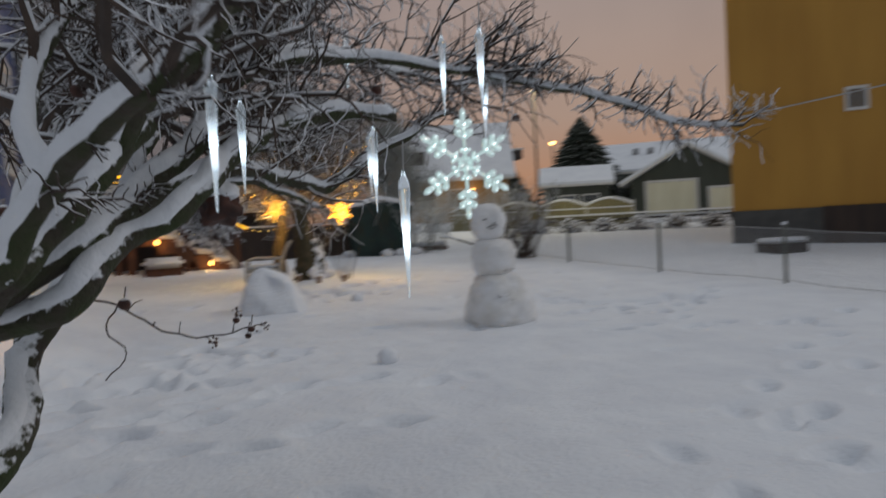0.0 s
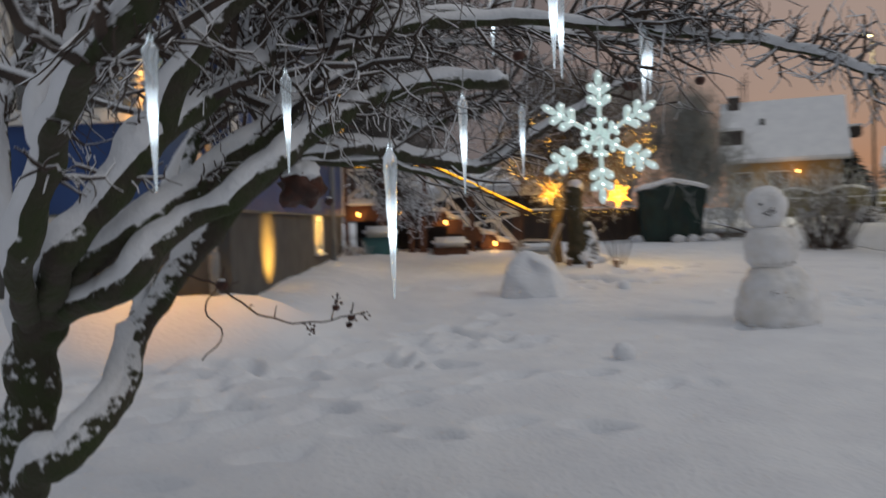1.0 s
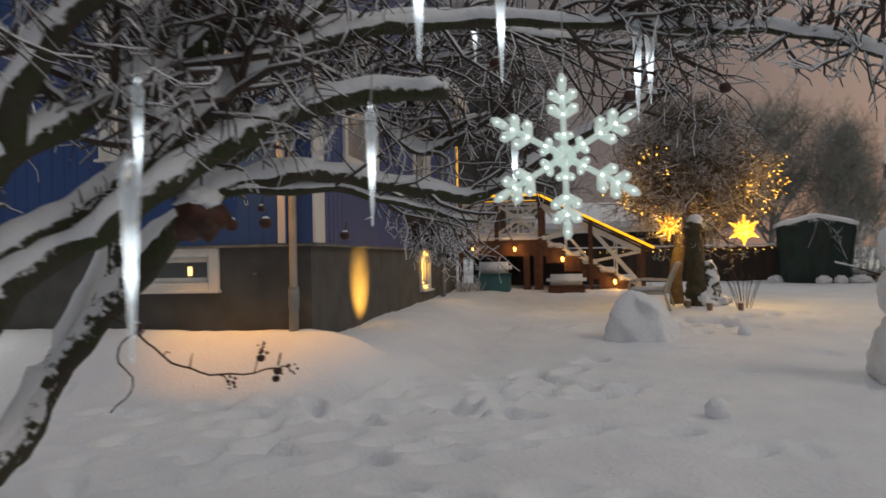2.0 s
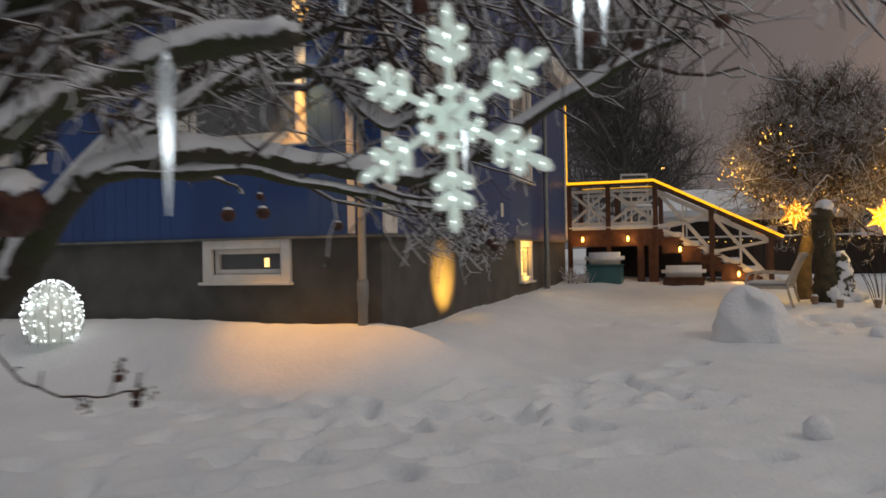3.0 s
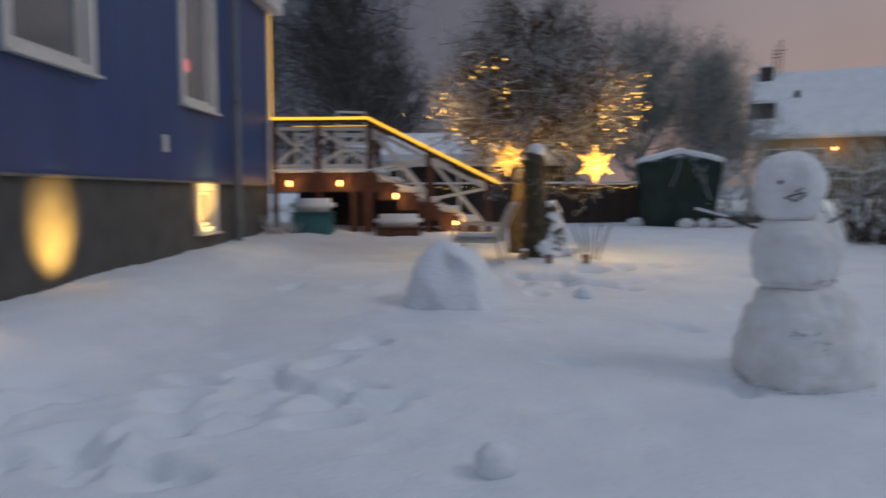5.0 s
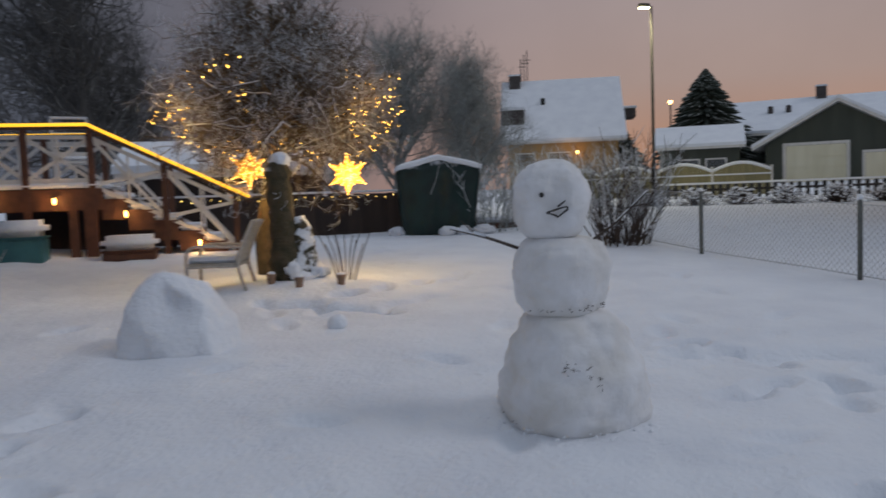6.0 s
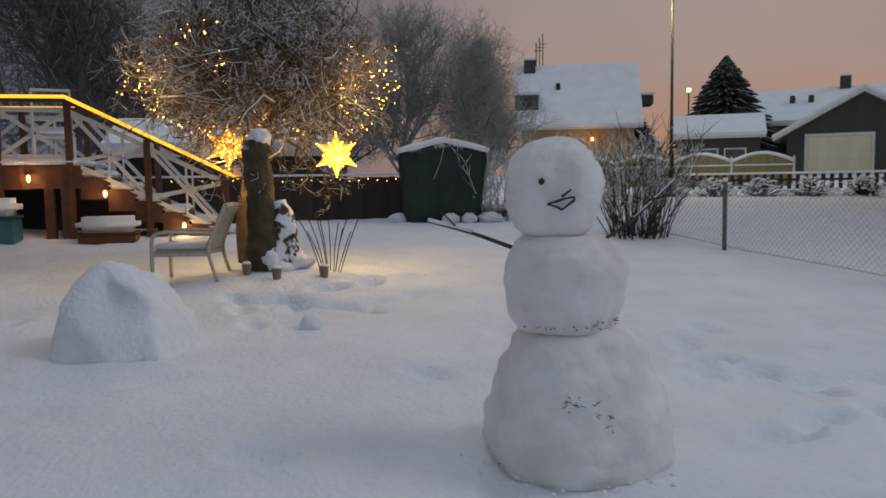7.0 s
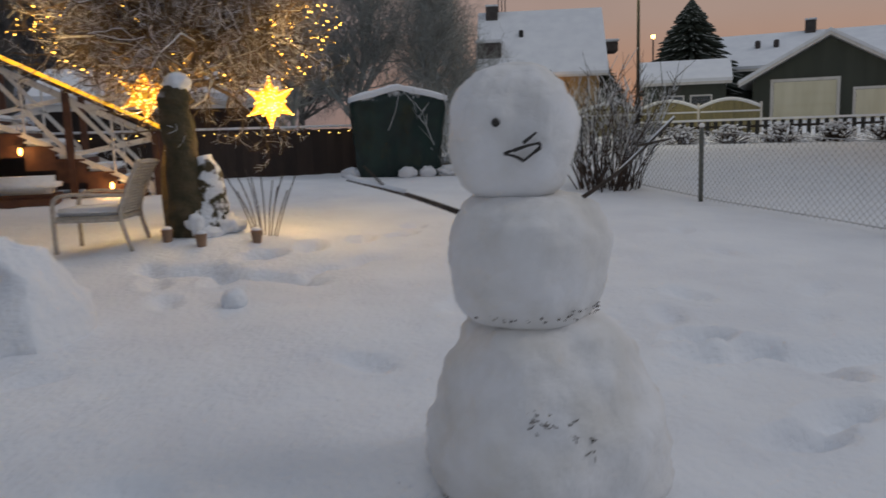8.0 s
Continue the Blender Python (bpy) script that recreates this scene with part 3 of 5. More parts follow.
for yy in (0.0, 1.34):
    for x in (0.06, 0.84, 1.76, 2.80, 3.86):
        foot = -0.15 if yy == 0.0 or x > 1.8 else DZ
        part("post", boxed(x - 0.045, x + 0.045, yy - 0.045, yy + 0.045, foot, rail_z(x) - 0.02, bevel=0.005), BROWN, deck)
    rail = bmesh.new()
    beam(rail, (-0.05, yy, 2.045), (1.75, yy, 2.045), 0.12, 0.045)
    beam(rail, (1.73, yy, 2.045), (4.10, yy, 2.045 - 2.37 * 0.502), 0.12, 0.045)
    part("handrail", rail, BROWN, deck)
    for a, b in ((0.06, 0.84), (0.84, 1.76), (1.76, 2.80), (2.80, 3.86)):
        lo = [max(DZ + 0.12, 0) if b < 1.8 else rail_z(v) - 0.86 for v in (a, b)]
        hi = [rail_z(v) - 0.13 for v in (a, b)]
        for (p, q) in ((lo[0], lo[1]), (hi[0], hi[1])):
            part("rail", beam(bmesh.new(), (a, yy, p), (b, yy, q), 0.03, 0.06), WHITE, deck, "white painted rail under snow")
        for (p, q) in ((lo[0], hi[1]), (hi[0], lo[1])):
            part("cross_brace", beam(bmesh.new(), (a, yy + 0.012, p), (b, yy + 0.012, q), 0.022, 0.055), WHITE, deck, "white painted cross brace under snow")
        mid = (a + b) / 2
        part("baluster", beam(bmesh.new(), (mid, yy - 0.012, (lo[0] + lo[1]) / 2), (mid, yy - 0.012, (hi[0] + hi[1]) / 2), 0.03, 0.03), WHITE, deck)
    rope = Tubes()
    if yy == 0.0:
        rope.add([(-0.05, yy - 0.03, 2.095), (1.0, yy - 0.03, 2.09), (1.73, yy - 0.03, 2.095), (2.4, yy - 0.03, 2.095 - 0.67 * 0.502), (4.08, yy - 0.03, 2.095 - 2.35 * 0.502)], 0.030, 8)
    else:
        rope.add([(0.1, yy, 2.07), (1.6, yy, 2.07)], 0.014, 6)
    part("led_rope", rope.mesh("led_rope"), ROPE, deck, "glowing yellow light hose along the handrail")
ridge = bmesh.new()
beam(ridge, (-0.05, 0.02, 2.085), (1.75, 0.02, 2.085), 0.09, 0.035)
beam(ridge, (1.75, 0.02, 2.085), (4.05, 0.02, 2.085 - 2.3 * 0.502), 0.09, 0.035)
part("handrail_snow", ridge, SNOW, deck)
wallrope = Tubes()
wallrope.add([(0.035, -0.10, 2.08), (0.035, -0.10, 3.9)], 0.010, 6)
part("led_rope", wallrope.mesh("led_rope"), ROPE, deck, "glowing yellow light hose along the house corner")
part("deck_post", boxed(1.40, 1.53, -0.02, 0.10, -0.15, DZ - 0.34, bevel=0.006), BROWN, deck)
part("deck_post", boxed(1.62, 1.74, -0.03, 0.02, -0.15, DZ - 0.34, bevel=0.006), BROWN, deck)
part("under_deck", boxed(0.05, 3.6, 1.9, 1.95, -0.15, 0.80), DARKWOOD, deck, "dark boards below the deck")
for x, z in ((0.33, 1.45), (1.23, 1.45), (2.22, 1.22), (3.28, 0.73)):
    sl = thing("stair_light", x, 9.03, z, "small amber glowing light fixed on the stained wood", "light", "stair lights")
    part("cover", boxed(-0.045, 0.045, -0.03, 0.02, 0.05, 0.075, bevel=0.006), IRON, sl)
    part("glow", lathe(bmesh.new(), [(0.012, -0.05), (0.024, -0.02), (0.024, 0.02), (0.012, 0.05)], 8, (0, -0.02, 0)), CANDLE, sl)
    lamp("stair_light_glow", "POINT", (x, 8.93, z), 2.4, AMBER, None, 0.03)

dc = thing("deck_chair", 1.25, 10.55, 1.64, "white slatted chair on the deck, outlined with snow", "chair", rz=15)
for x in (-0.28, 0.28):
    part("back_post", beam(bmesh.new(), (x, 0.22, 0.0), (x, 0.34, 1.22), 0.04, 0.04), WHITE, dc)
    part("front_leg", boxed(x - 0.02, x + 0.02, -0.27, -0.23, 0.0, 0.45), WHITE, dc)
for k in range(4):
    part("slat", boxed(-0.26, 0.26, 0.275 + 0.026 * k, 0.295 + 0.026 * k, 0.58 + 0.17 * k, 0.66 + 0.17 * k), WHITE, dc)
part("seat", boxed(-0.30, 0.30, -0.28, 0.26, 0.44, 0.48, bevel=0.01), WHITE, dc)
part("seat_snow", boxed(-0.30, 0.30, -0.28, 0.24, 0.484, 0.56, bevel=0.03), SNOW, dc, "", True)
part("top_snow", boxed(-0.30, 0.30, 0.33, 0.38, 1.225, 1.27, bevel=0.015), SNOW, dc)

# ---- things under and beside the deck ----


def snowy_box(name, x, y, w, d, z0, z1, snow, material, label, category):
    ob = thing(name, x, y, z0, label, category)
    h = z1 - z0
    part("body", boxed(-w / 2, w / 2, -d / 2, d / 2, -0.03, h, bevel=0.02), material, ob)
    part("lid", boxed(-w / 2 - 0.02, w / 2 + 0.02, -d / 2 - 0.02, d / 2 + 0.02, h, h + 0.03, bevel=0.01), material, ob)
    bm = boxed(-w / 2 - 0.03, w / 2 + 0.03, -d / 2 - 0.03, d / 2 + 0.03, h + 0.031, h + 0.03 + snow, bevel=min(snow * 0.45, 0.08))
    part("snow_cap", bm, SNOW, ob, "thick cap of snow", True)
    return ob


snowy_box("storage_box", 0.82, 8.65, 0.66, 0.5, 0.58, 0.92, 0.24, TEAL, "teal plastic storage box under a thick snow cap", "box")
snowy_box("garden_chest", 2.30, 8.70, 0.74, 0.5, 0.56, 0.66, 0.22, BROWN, "low wooden chest buried under rounded snow", "chest")


def snowy_shrub(name, x, y, z, r, h, n, seed, label, twigs=None, frost=0.6, spread=0.5):
    """Thin upright stems with frost along them."""
    ob = thing(name, x, y, z, label, "shrub")
    rg = random.Random(seed)
    a, b = Tubes(), Tubes()
    for k in range(n):
        ang, rr = rg.uniform(0, 6.28), r * math.sqrt(rg.random()) * 0.5
        p = Vector((rr * math.cos(ang), rr * math.sin(ang), -0.05))
        d = Vector((math.cos(ang) * spread * rg.random(), math.sin(ang) * spread * rg.random(), 1)).normalized()
        pts, L = [p.copy()], h * rg.uniform(0.55, 1.0)
        for j in range(5):
            d = (d + Vector((rg.uniform(-.2, .2), rg.uniform(-.2, .2), rg.uniform(-.08, .1)))).normalized()
            p = p + d * L / 5
            pts.append(p.copy())
            if j > 0:
                for q in range(2):
                    e = (d + Vector((rg.uniform(-.9, .9), rg.uniform(-.9, .9), rg.uniform(-.2, .5)))).normalized() * L * rg.uniform(0.10, 0.25)
                    a.add([p, p + e * 0.5, p + e], [0.005, 0.004, 0.002], 3)
                    if rg.random() < frost:
                        b.add([p + e * 0.2, p + e], [0.007, 0.004], 3, 0.7)
        a.add(pts, [0.010 * (1 - 0.14 * i) for i in range(6)], 4)
        if rg.random() < frost:
            b.add(pts[2:], [0.010, 0.009, 0.008, 0.005], 3, 0.8)
    part("stem_mass", a.mesh("stem_mass"), twigs or TWIG, ob, kind="stuff")
    part("frost", b.mesh("frost"), FROST, ob, kind="stuff")
    return ob


snowy_shrub("bare_bush", 9.65, 7.15, ground_z(9.65, 7.15), 0.8, 1.62, 95, 3, "leafless grey garden bush with frosted twigs", None, 0.45, 0.55)
for k in range(6):
    x, y = 14.29 + 1.26 * k, 27.74 - 0.32 * k
    snowy_shrub("frosted_hedge", x, y, 0.85, 1.6, 2.4, 46, 60 + k, "grey frosted hedge before the neighbour house", FARFROST, 0.9, 0.7)
canes = thing("rose_canes", 4.97, 4.62, ground_z(4.97, 4.62), "bare thin rose canes standing in the snow", "shrub")
rg = random.Random(8)
for k in range(11):
    lean, h = (k - 5) * 0.045 + rg.uniform(-0.02, 0.02), rg.uniform(0.34, 0.60)
    t = Tubes()
    t.add(smooth_line([(lean * 0.35, rg.uniform(-0.06, 0.06), -0.05), (lean * 0.8, rg.uniform(-0.05, 0.05), h * 0.5), (lean * 1.35 + rg.uniform(-0.02, 0.02), rg.uniform(-0.05, 0.05), h)], 4), 0.0052, 5)
    part("cane", t.mesh("cane"), TWIG, canes)
snowy_shrub("frosted_shrub", 8.75, 10.9, 0.5, 1.2, 1.5, 60, 5, "frosted leafless shrub behind the covered furniture", FARFROST, 0.9, 0.7)
snowy_shrub("frosted_shrub", 0.32, 8.35, 0.55, 0.4, 0.4, 30, 6, "small snow-laden shrub beside the house wall", TWIG, 1.0, 0.9)

# ---- snow figures ----


def snow_ball(name, parent, c, rx, rz, seed, flat=0.75, rough=0.05, material=None, label=""):
    bm = bmesh.new()
    bmesh.ops.create_icosphere(bm, subdivisions=5 if rx > 0.15 else 3, radius=1)
    for v in bm.verts:
        d = v.co.normalized()
        k = 1 + rough * noise.noise(d * 2.2 + Vector((seed, 0, 0))) + rough * 0.45 * noise.noise(d * 6 + Vector((0, seed, 0))) + rough * 0.22 * noise.noise(d * 13 + Vector((0, 0, seed))) + rough * 0.12 * noise.noise(d * 29 + Vector((seed, 0, seed)))
        z = d.z
        z = max(-flat, min(flat + 0.08, z)) if flat < 1 else z
        v.co = Vector((d.x * rx * k, d.y * rx * k, z * rz * k / (flat if flat < 1 else 1))) + Vector(c)
    return part(name, bm, material or PACKED, parent, label, True)


def snow_lump(name, parent, centre, profile, seed, rough=0.035, material=None, label="", lean=0.0):
    """A hand-pressed lump turned from (radius, height) pairs, its outline squared off and uneven."""
    zs, rs = [p[1] for p in profile], [p[0] for p in profile]
    bm, rings, sides, rows = bmesh.new(), [], 72, 46
    for i in range(rows):
        t = 0.5 - 0.5 * math.cos(math.pi * i / (rows - 1))
        z = zs[0] + (zs[-1] - zs[0]) * t
        r = float(np.interp(z, zs, rs))
        ring = []
        for k in range(sides):
            a = 2 * math.pi * k / sides
            q = Vector((math.cos(a) * r, math.sin(a) * r, z))
            sq = 1 + 0.035 * math.cos(4 * a + seed) + 0.03 * math.cos(2 * a + seed * 2)
            k1 = noise.noise(q * 5 + Vector((seed, 0, 0))) + 0.5 * noise.noise(q * 13 + Vector((0, seed, 0))) + 0.28 * noise.noise(q * 34 + Vector((0, 0, seed))) + 0.15 * noise.noise(q * 80)
            f = r * sq + rough * k1 * min(1.0, r * 7)
            ring.append(bm.verts.new((centre[0] + f * math.cos(a) + lean * t, centre[1] + f * math.sin(a), z + 0.6 * rough * k1 * (0.2 if i in (0, rows - 1) else 0.6))))
        rings.append(ring)
    for a, b in zip(rings, rings[1:]):
        for k in range(sides):
            bm.faces.new((a[k], a[(k + 1) % sides], b[(k + 1) % sides], b[k]))
    bm.faces.new(list(reversed(rings[0])))
    bm.faces.new(rings[-1])
    return part(name, bm, material or PACKED, parent, label, True)


snowman = thing("snowman", 5.55, 0.155, ground_z(5.55, 0.155) - 0.03, "three-ball snowman with twig arms and a crooked twig mouth", "snowman", rz=-23)
HEAD = [(0.05, 0.995), (0.12, 1.005), (0.165, 1.04), (0.190, 1.09), (0.203, 1.157), (0.201, 1.23), (0.193, 1.30), (0.165, 1.368), (0.115, 1.414), (0.05, 1.433), (0.0, 1.436)]
MIDDLE = [(0.10, 0.575), (0.200, 0.60), (0.235, 0.65), (0.256, 0.71), (0.265, 0.79), (0.264, 0.86), (0.252, 0.92), (0.222, 0.972), (0.165, 1.008), (0.06, 1.03), (0.0, 1.032)]
LOWER = [(0.355, -0.03), (0.395, 0.02), (0.414, 0.07), (0.420, 0.15), (0.408, 0.23), (0.385, 0.30), (0.352, 0.38), (0.322, 0.45), (0.285, 0.52), (0.25, 0.565), (0.18, 0.605), (0.08, 0.625), (0.0, 0.627)]
snow_lump("lower_ball", snowman, (0.05, 0.0), LOWER, 1.3, 0.034)
snow_lump("middle_ball", snowman, (0.0, 0.0), MIDDLE, 5.1, 0.026)
snow_lump("head", snowman, (-0.04, 0.0), HEAD, 9.4, 0.024)


def on_ball(profile, cx, x, z, out=0.004):
    """A point on the near side of a turned lump."""
    r = float(np.interp(z, [p[1] for p in profile], [p[0] for p in profile]))
    return (x, -math.sqrt(max(0.0, r * r - (x - cx) ** 2)) - out, z)


def stick(name, parent, pts, r, material=STICK, label="", snow=0.0):
    t = Tubes()
    line = smooth_line(pts, 4)
    t.add(line, [r * (1 - 0.5 * i / len(line)) for i in range(len(line))], 6)
    ob = part(name, t.mesh(name), material, parent, label, True)
    if snow:
        t = Tubes()
        t.add(line[len(line) // 2:], r * snow, 6, 0.8)
        part("snow", t.mesh("snow"), SNOW, ob, "", True)
    return ob


arm = stick("arm", snowman, [(-0.22, -0.02, 0.955), (-0.40, -0.02, 1.02), (-0.60, -0.02, 1.075)], 0.011, STICK, "snow-covered branch as an arm", 0.9)
stick("fork", arm, [(-0.46, -0.02, 1.035), (-0.50, -0.03, 1.08), (-0.54, -0.03, 1.12)], 0.005)
arm = stick("arm", snowman, [(0.17, 0.0, 0.985), (0.30, -0.02, 1.08), (0.47, -0.03, 1.245)], 0.0075, STICK, "bare branch as an arm", 0.6)
stick("fork", arm, [(0.36, -0.03, 1.16), (0.46, -0.05, 1.18)], 0.005)
MOUTH = [(-0.062, 1.150), (-0.035, 1.160), (0.040, 1.180), (0.046, 1.166), (-0.004, 1.128)]
for a, b in zip(MOUTH, MOUTH[1:] + MOUTH[:1]):
    mid = ((a[0] + b[0]) / 2 + 0.003, (a[1] + b[1]) / 2 + 0.003)
    stick("mouth_twig", snowman, [on_ball(HEAD, -0.04, *a), on_ball(HEAD, -0.04, *mid, 0.010), on_ball(HEAD, -0.04, *b)], 0.0062, COAL)
stick("nose_twig", snowman, [on_ball(HEAD, -0.04, -0.002, 1.184), on_ball(HEAD, -0.04, 0.012, 1.195, 0.03), on_ball(HEAD, -0.04, 0.034, 1.212, 0.03)], 0.0065, COAL)
part("eye", lathe(bmesh.new(), [(0.004, -0.013), (0.013, -0.004), (0.013, 0.006), (0.004, 0.014)], 8, on_ball(HEAD, -0.04, -0.088, 1.245, 0.0)), COAL, snowman)
rg = random.Random(3)
for k in range(26):
    a = rg.gauss(0.06, 0.065)
    z = 0.365 - 0.50 * (a - 0.04) + rg.gauss(0, 0.022)
    dx, dz = rg.uniform(-0.028, 0.028), rg.uniform(-0.012, 0.012)
    stick("grass_blade", snowman, [on_ball(LOWER, 0.05, a, z, 0.006), on_ball(LOWER, 0.05, a + dx * 0.5, z + dz * 0.5, 0.016), on_ball(LOWER, 0.05, a + dx, z + dz, 0.006)], rg.uniform(0.0014, 0.0026), STICK)
crumbs = Tubes()
rg = random.Random(12)
for k in range(70):
    a, f = rg.uniform(2.6, 6.8), 0.95 + 0.35 * rg.random() ** 2
    crumbs.blob((0.05 + 0.41 * math.cos(a) * f, 0.41 * math.sin(a) * f, 0.028), rg.uniform(0.004, 0.016), 0.6)
part("loose_snow", crumbs.mesh("crumbs"), SNOW, snowman, kind="stuff")
# brown specks at base and waist: some dirt, and crease shade put in as colour
specks = Tubes()
for k in range(60):
    a = rg.uniform(2.9, 6.5)
    specks.blob((0.05 + 0.40 * math.cos(a) * rg.uniform(0.88, 0.97), 0.40 * math.sin(a) * rg.uniform(0.88, 0.97), rg.uniform(0.025, 0.04)), rg.uniform(0.003, 0.007), 0.7)
for k in range(70):
    a = rg.uniform(3.3, 6.2)
    specks.blob((0.01 + 0.225 * math.cos(a), 0.225 * math.sin(a), 0.635 + rg.uniform(-0.012, 0.02)), rg.uniform(0.002, 0.006), 0.7)
part("soil_rim", specks.mesh("soil_rim"), STICK, snowman, "brown specks for dirt and crease shade in the seams", False, "stuff")

pile = thing("snow_block", 3.37, 2.60, ground_z(3.37, 2.6) - 0.02, "broad heap of packed snow rising to an off-centre peak", "snow heap", rz=-18)
bm = bmesh.new()
bmesh.ops.create_cube(bm, size=2)
bmesh.ops.subdivide_edges(bm, edges=bm.edges, cuts=31, use_grid_fill=True)
for v in bm.verts:
    x, y, z = v.co
    t = (z + 1) / 2
    k = float(np.interp(t, [0, 0.33, 0.60, 0.87, 1.0], [1.0, 0.90, 0.71, 0.46, 0.32]))
    u = math.sqrt(max(0.0, 1 - y * y / 2)), math.sqrt(max(0.0, 1 - x * x / 2))
    px, py = x * (0.45 + 0.55 * u[0]), y * (0.35 + 0.65 * u[1])
    hollow = 0.10 * math.exp(-((px - 0.15) / 0.45) ** 2 - ((t - 0.62) / 0.25) ** 2) * max(0.0, -y)
    q = Vector((px * 0.47 * k, py * 0.4 * k, t * 0.6))
    w = 0.030 * noise.noise(q * 4) + 0.012 * noise.noise(q * 11) + 0.006 * noise.noise(q * 30)
    top = 0.62 * t - 0.05 * max(0.0, t - 0.8) * (px * px + py * py) * 5
    v.co = Vector((0.46 * px * k - 0.11 * t * t + w, 0.40 * py * k + hollow + 0.03 * t + w, top + (w if t > 0.01 else -0.05)))
part("block", bm, SNOW, pile, "", True)
for x, y, r in ((3.62, -1.50, 0.095), (4.64, 2.86, 0.085)):
    sb = thing("snowball", x, y, ground_z(x, y) - 0.02, "loose snowball lying on the snow", "snowball", "snowballs")
    snow_ball("ball", sb, (0, 0, r * 0.65), r, r * 0.9, x, 0.95, 0.12, SNOW)

# ---- old stump, chair, pots ----
stump = thing("tree_stump", 4.30, 4.80, ground_z(4.3, 4.8), "tall mossy dead trunk capped and plastered with snow", "stump")
def gnarled(line, radii, seed, sides=18, knots=0.22):
    """A trunk whose section is lobed and knotty."""
    t = Tubes()
    t.add(line, radii, sides)
    out = []
    for n, v in enumerate(t.v):
        c = line[n // sides]
        q = Vector(v)
        out.append(tuple(c + (q - c) * (1 + knots * noise.noise(q * 9 + Vector((seed, 0, 0))) + 0.12 * noise.noise(q * 24 + Vector((0, seed, 0))))))
    t.v = out
    return t


line = smooth_line([(0.10, 0, -0.1), (0.07, 0, 0.15), (0.05, 0.0, 0.35), (0.03, 0.0, 0.7), (0.0, 0, 0.98), (0.0, 0.0, 1.12), (0.02, 0.0, 1.26)], 5)
part("trunk", gnarled(line, [float(np.interp(i / (len(line) - 1), [0, 0.2, 0.45, 0.75, 0.86, 1.0], [0.26, 0.19, 0.145, 0.125, 0.15, 0.085])) for i in range(len(line))], 2.0).mesh("trunk"), STUMPM, stump, "", True)
line = smooth_line([(0.18, -0.04, -0.1), (0.23, -0.04, 0.2), (0.24, -0.02, 0.45), (0.20, 0, 0.66)], 5)
part("side_trunk", gnarled(line, [0.19 - 0.0075 * i for i in range(len(line))], 7.0, 18, 0.35).mesh("side_trunk"), STUMPSNOW, stump, "", True)
snow_ball("snow_cap", stump, (0.03, 0, 1.27), 0.115, 0.085, 3, 0.9, 0.30, SNOW, "rounded snow cap")
for c, rx, rz, sd in (((0.36, -0.08, 0.06), 0.13, 0.10, 8.0), ((0.10, -0.24, 0.10), 0.07, 0.09, 11.0), ((0.20, -0.20, 0.02), 0.11, 0.06, 14.0)):
    snow_ball("snow_plaster", stump, c, rx, rz, sd, 1.0, 0.5, SNOW, "snow plastered on the bark")

chair = thing("garden_chair", 3.70, 4.72, ground_z(3.7, 4.72) - 0.01, "pale woven rattan armchair with snow on its seat", "chair", rz=166)
chair.scale = (0.90, 0.88, 0.76)
for sy in (-1, 1):
    t = Tubes()
    t.add(smooth_line([(0.36, sy * 0.28, 0.0), (0.36, sy * 0.28, 0.35), (0.34, sy * 0.29, 0.56), (0.22, sy * 0.30, 0.62), (-0.05, sy * 0.29, 0.61), (-0.27, sy * 0.27, 0.60)], 5), 0.020, 8)
    part("arm_and_front_leg", t.mesh("arm"), RATTAN, chair, "", True)
    t = Tubes()
    t.add(smooth_line([(-0.30, sy * 0.27, 0.0), (-0.22, sy * 0.27, 0.38), (-0.28, sy * 0.27, 0.62), (-0.40, sy * 0.26, 0.93)], 5), 0.019, 8)
    part("back_leg", t.mesh("back_leg"), RATTAN, chair, "", True)
    t = Tubes()
    t.add([(0.36, sy * 0.28, 0.34), (-0.23, sy * 0.27, 0.34)], 0.017, 8)
    part("side_rail", t.mesh("side_rail"), RATTAN, chair)
part("seat", boxed(-0.24, 0.36, -0.28, 0.28, 0.34, 0.39, bevel=0.015), RATTAN, chair)
for k in range(17):
    z = 0.42 + 0.032 * k
    x = -0.225 - 0.09 * max(0, (z - 0.45) / 0.3) - 0.07 * max(0, (z - 0.72) / 0.25)
    t = Tubes()
    t.add([(x, -0.26, z), (x - 0.02, 0, z), (x, 0.26, z)], 0.013, 5)
    part("weave_strand", t.mesh("weave_strand"), RATTAN, chair)
for k in range(13):
    y = -0.24 + 0.04 * k
    t = Tubes()
    t.add([(-0.232, y, 0.40), (-0.29, y, 0.66), (-0.405, y, 0.94)], 0.008, 4)
    part("weave_stake", t.mesh("weave_stake"), RATTAN, chair)
t = Tubes()
t.add([(-0.405, -0.27, 0.94), (-0.425, 0, 0.95), (-0.405, 0.27, 0.94)], 0.020, 8)
part("top_rail", t.mesh("top_rail"), RATTAN, chair)
part("seat_snow", boxed(-0.22, 0.37, -0.27, 0.27, 0.392, 0.47, bevel=0.035), SNOW, chair, "snow on the seat", True)

for x, y in ((4.17, 4.55), (4.44, 4.31), (4.88, 4.37)):
    pot = thing("candle_pot", x, y, ground_z(x, y) - 0.01, "small clay candle pot with snow on top", "pot", "candle pots")
    part("pot", lathe(bmesh.new(), [(0.035, 0), (0.045, 0.09), (0.05, 0.10), (0.042, 0.11)], 12), TERRA, pot)
    snow_ball("snow_cap", pot, (0, 0, 0.115), 0.04, 0.02, x, 0.95, 0.1, SNOW)

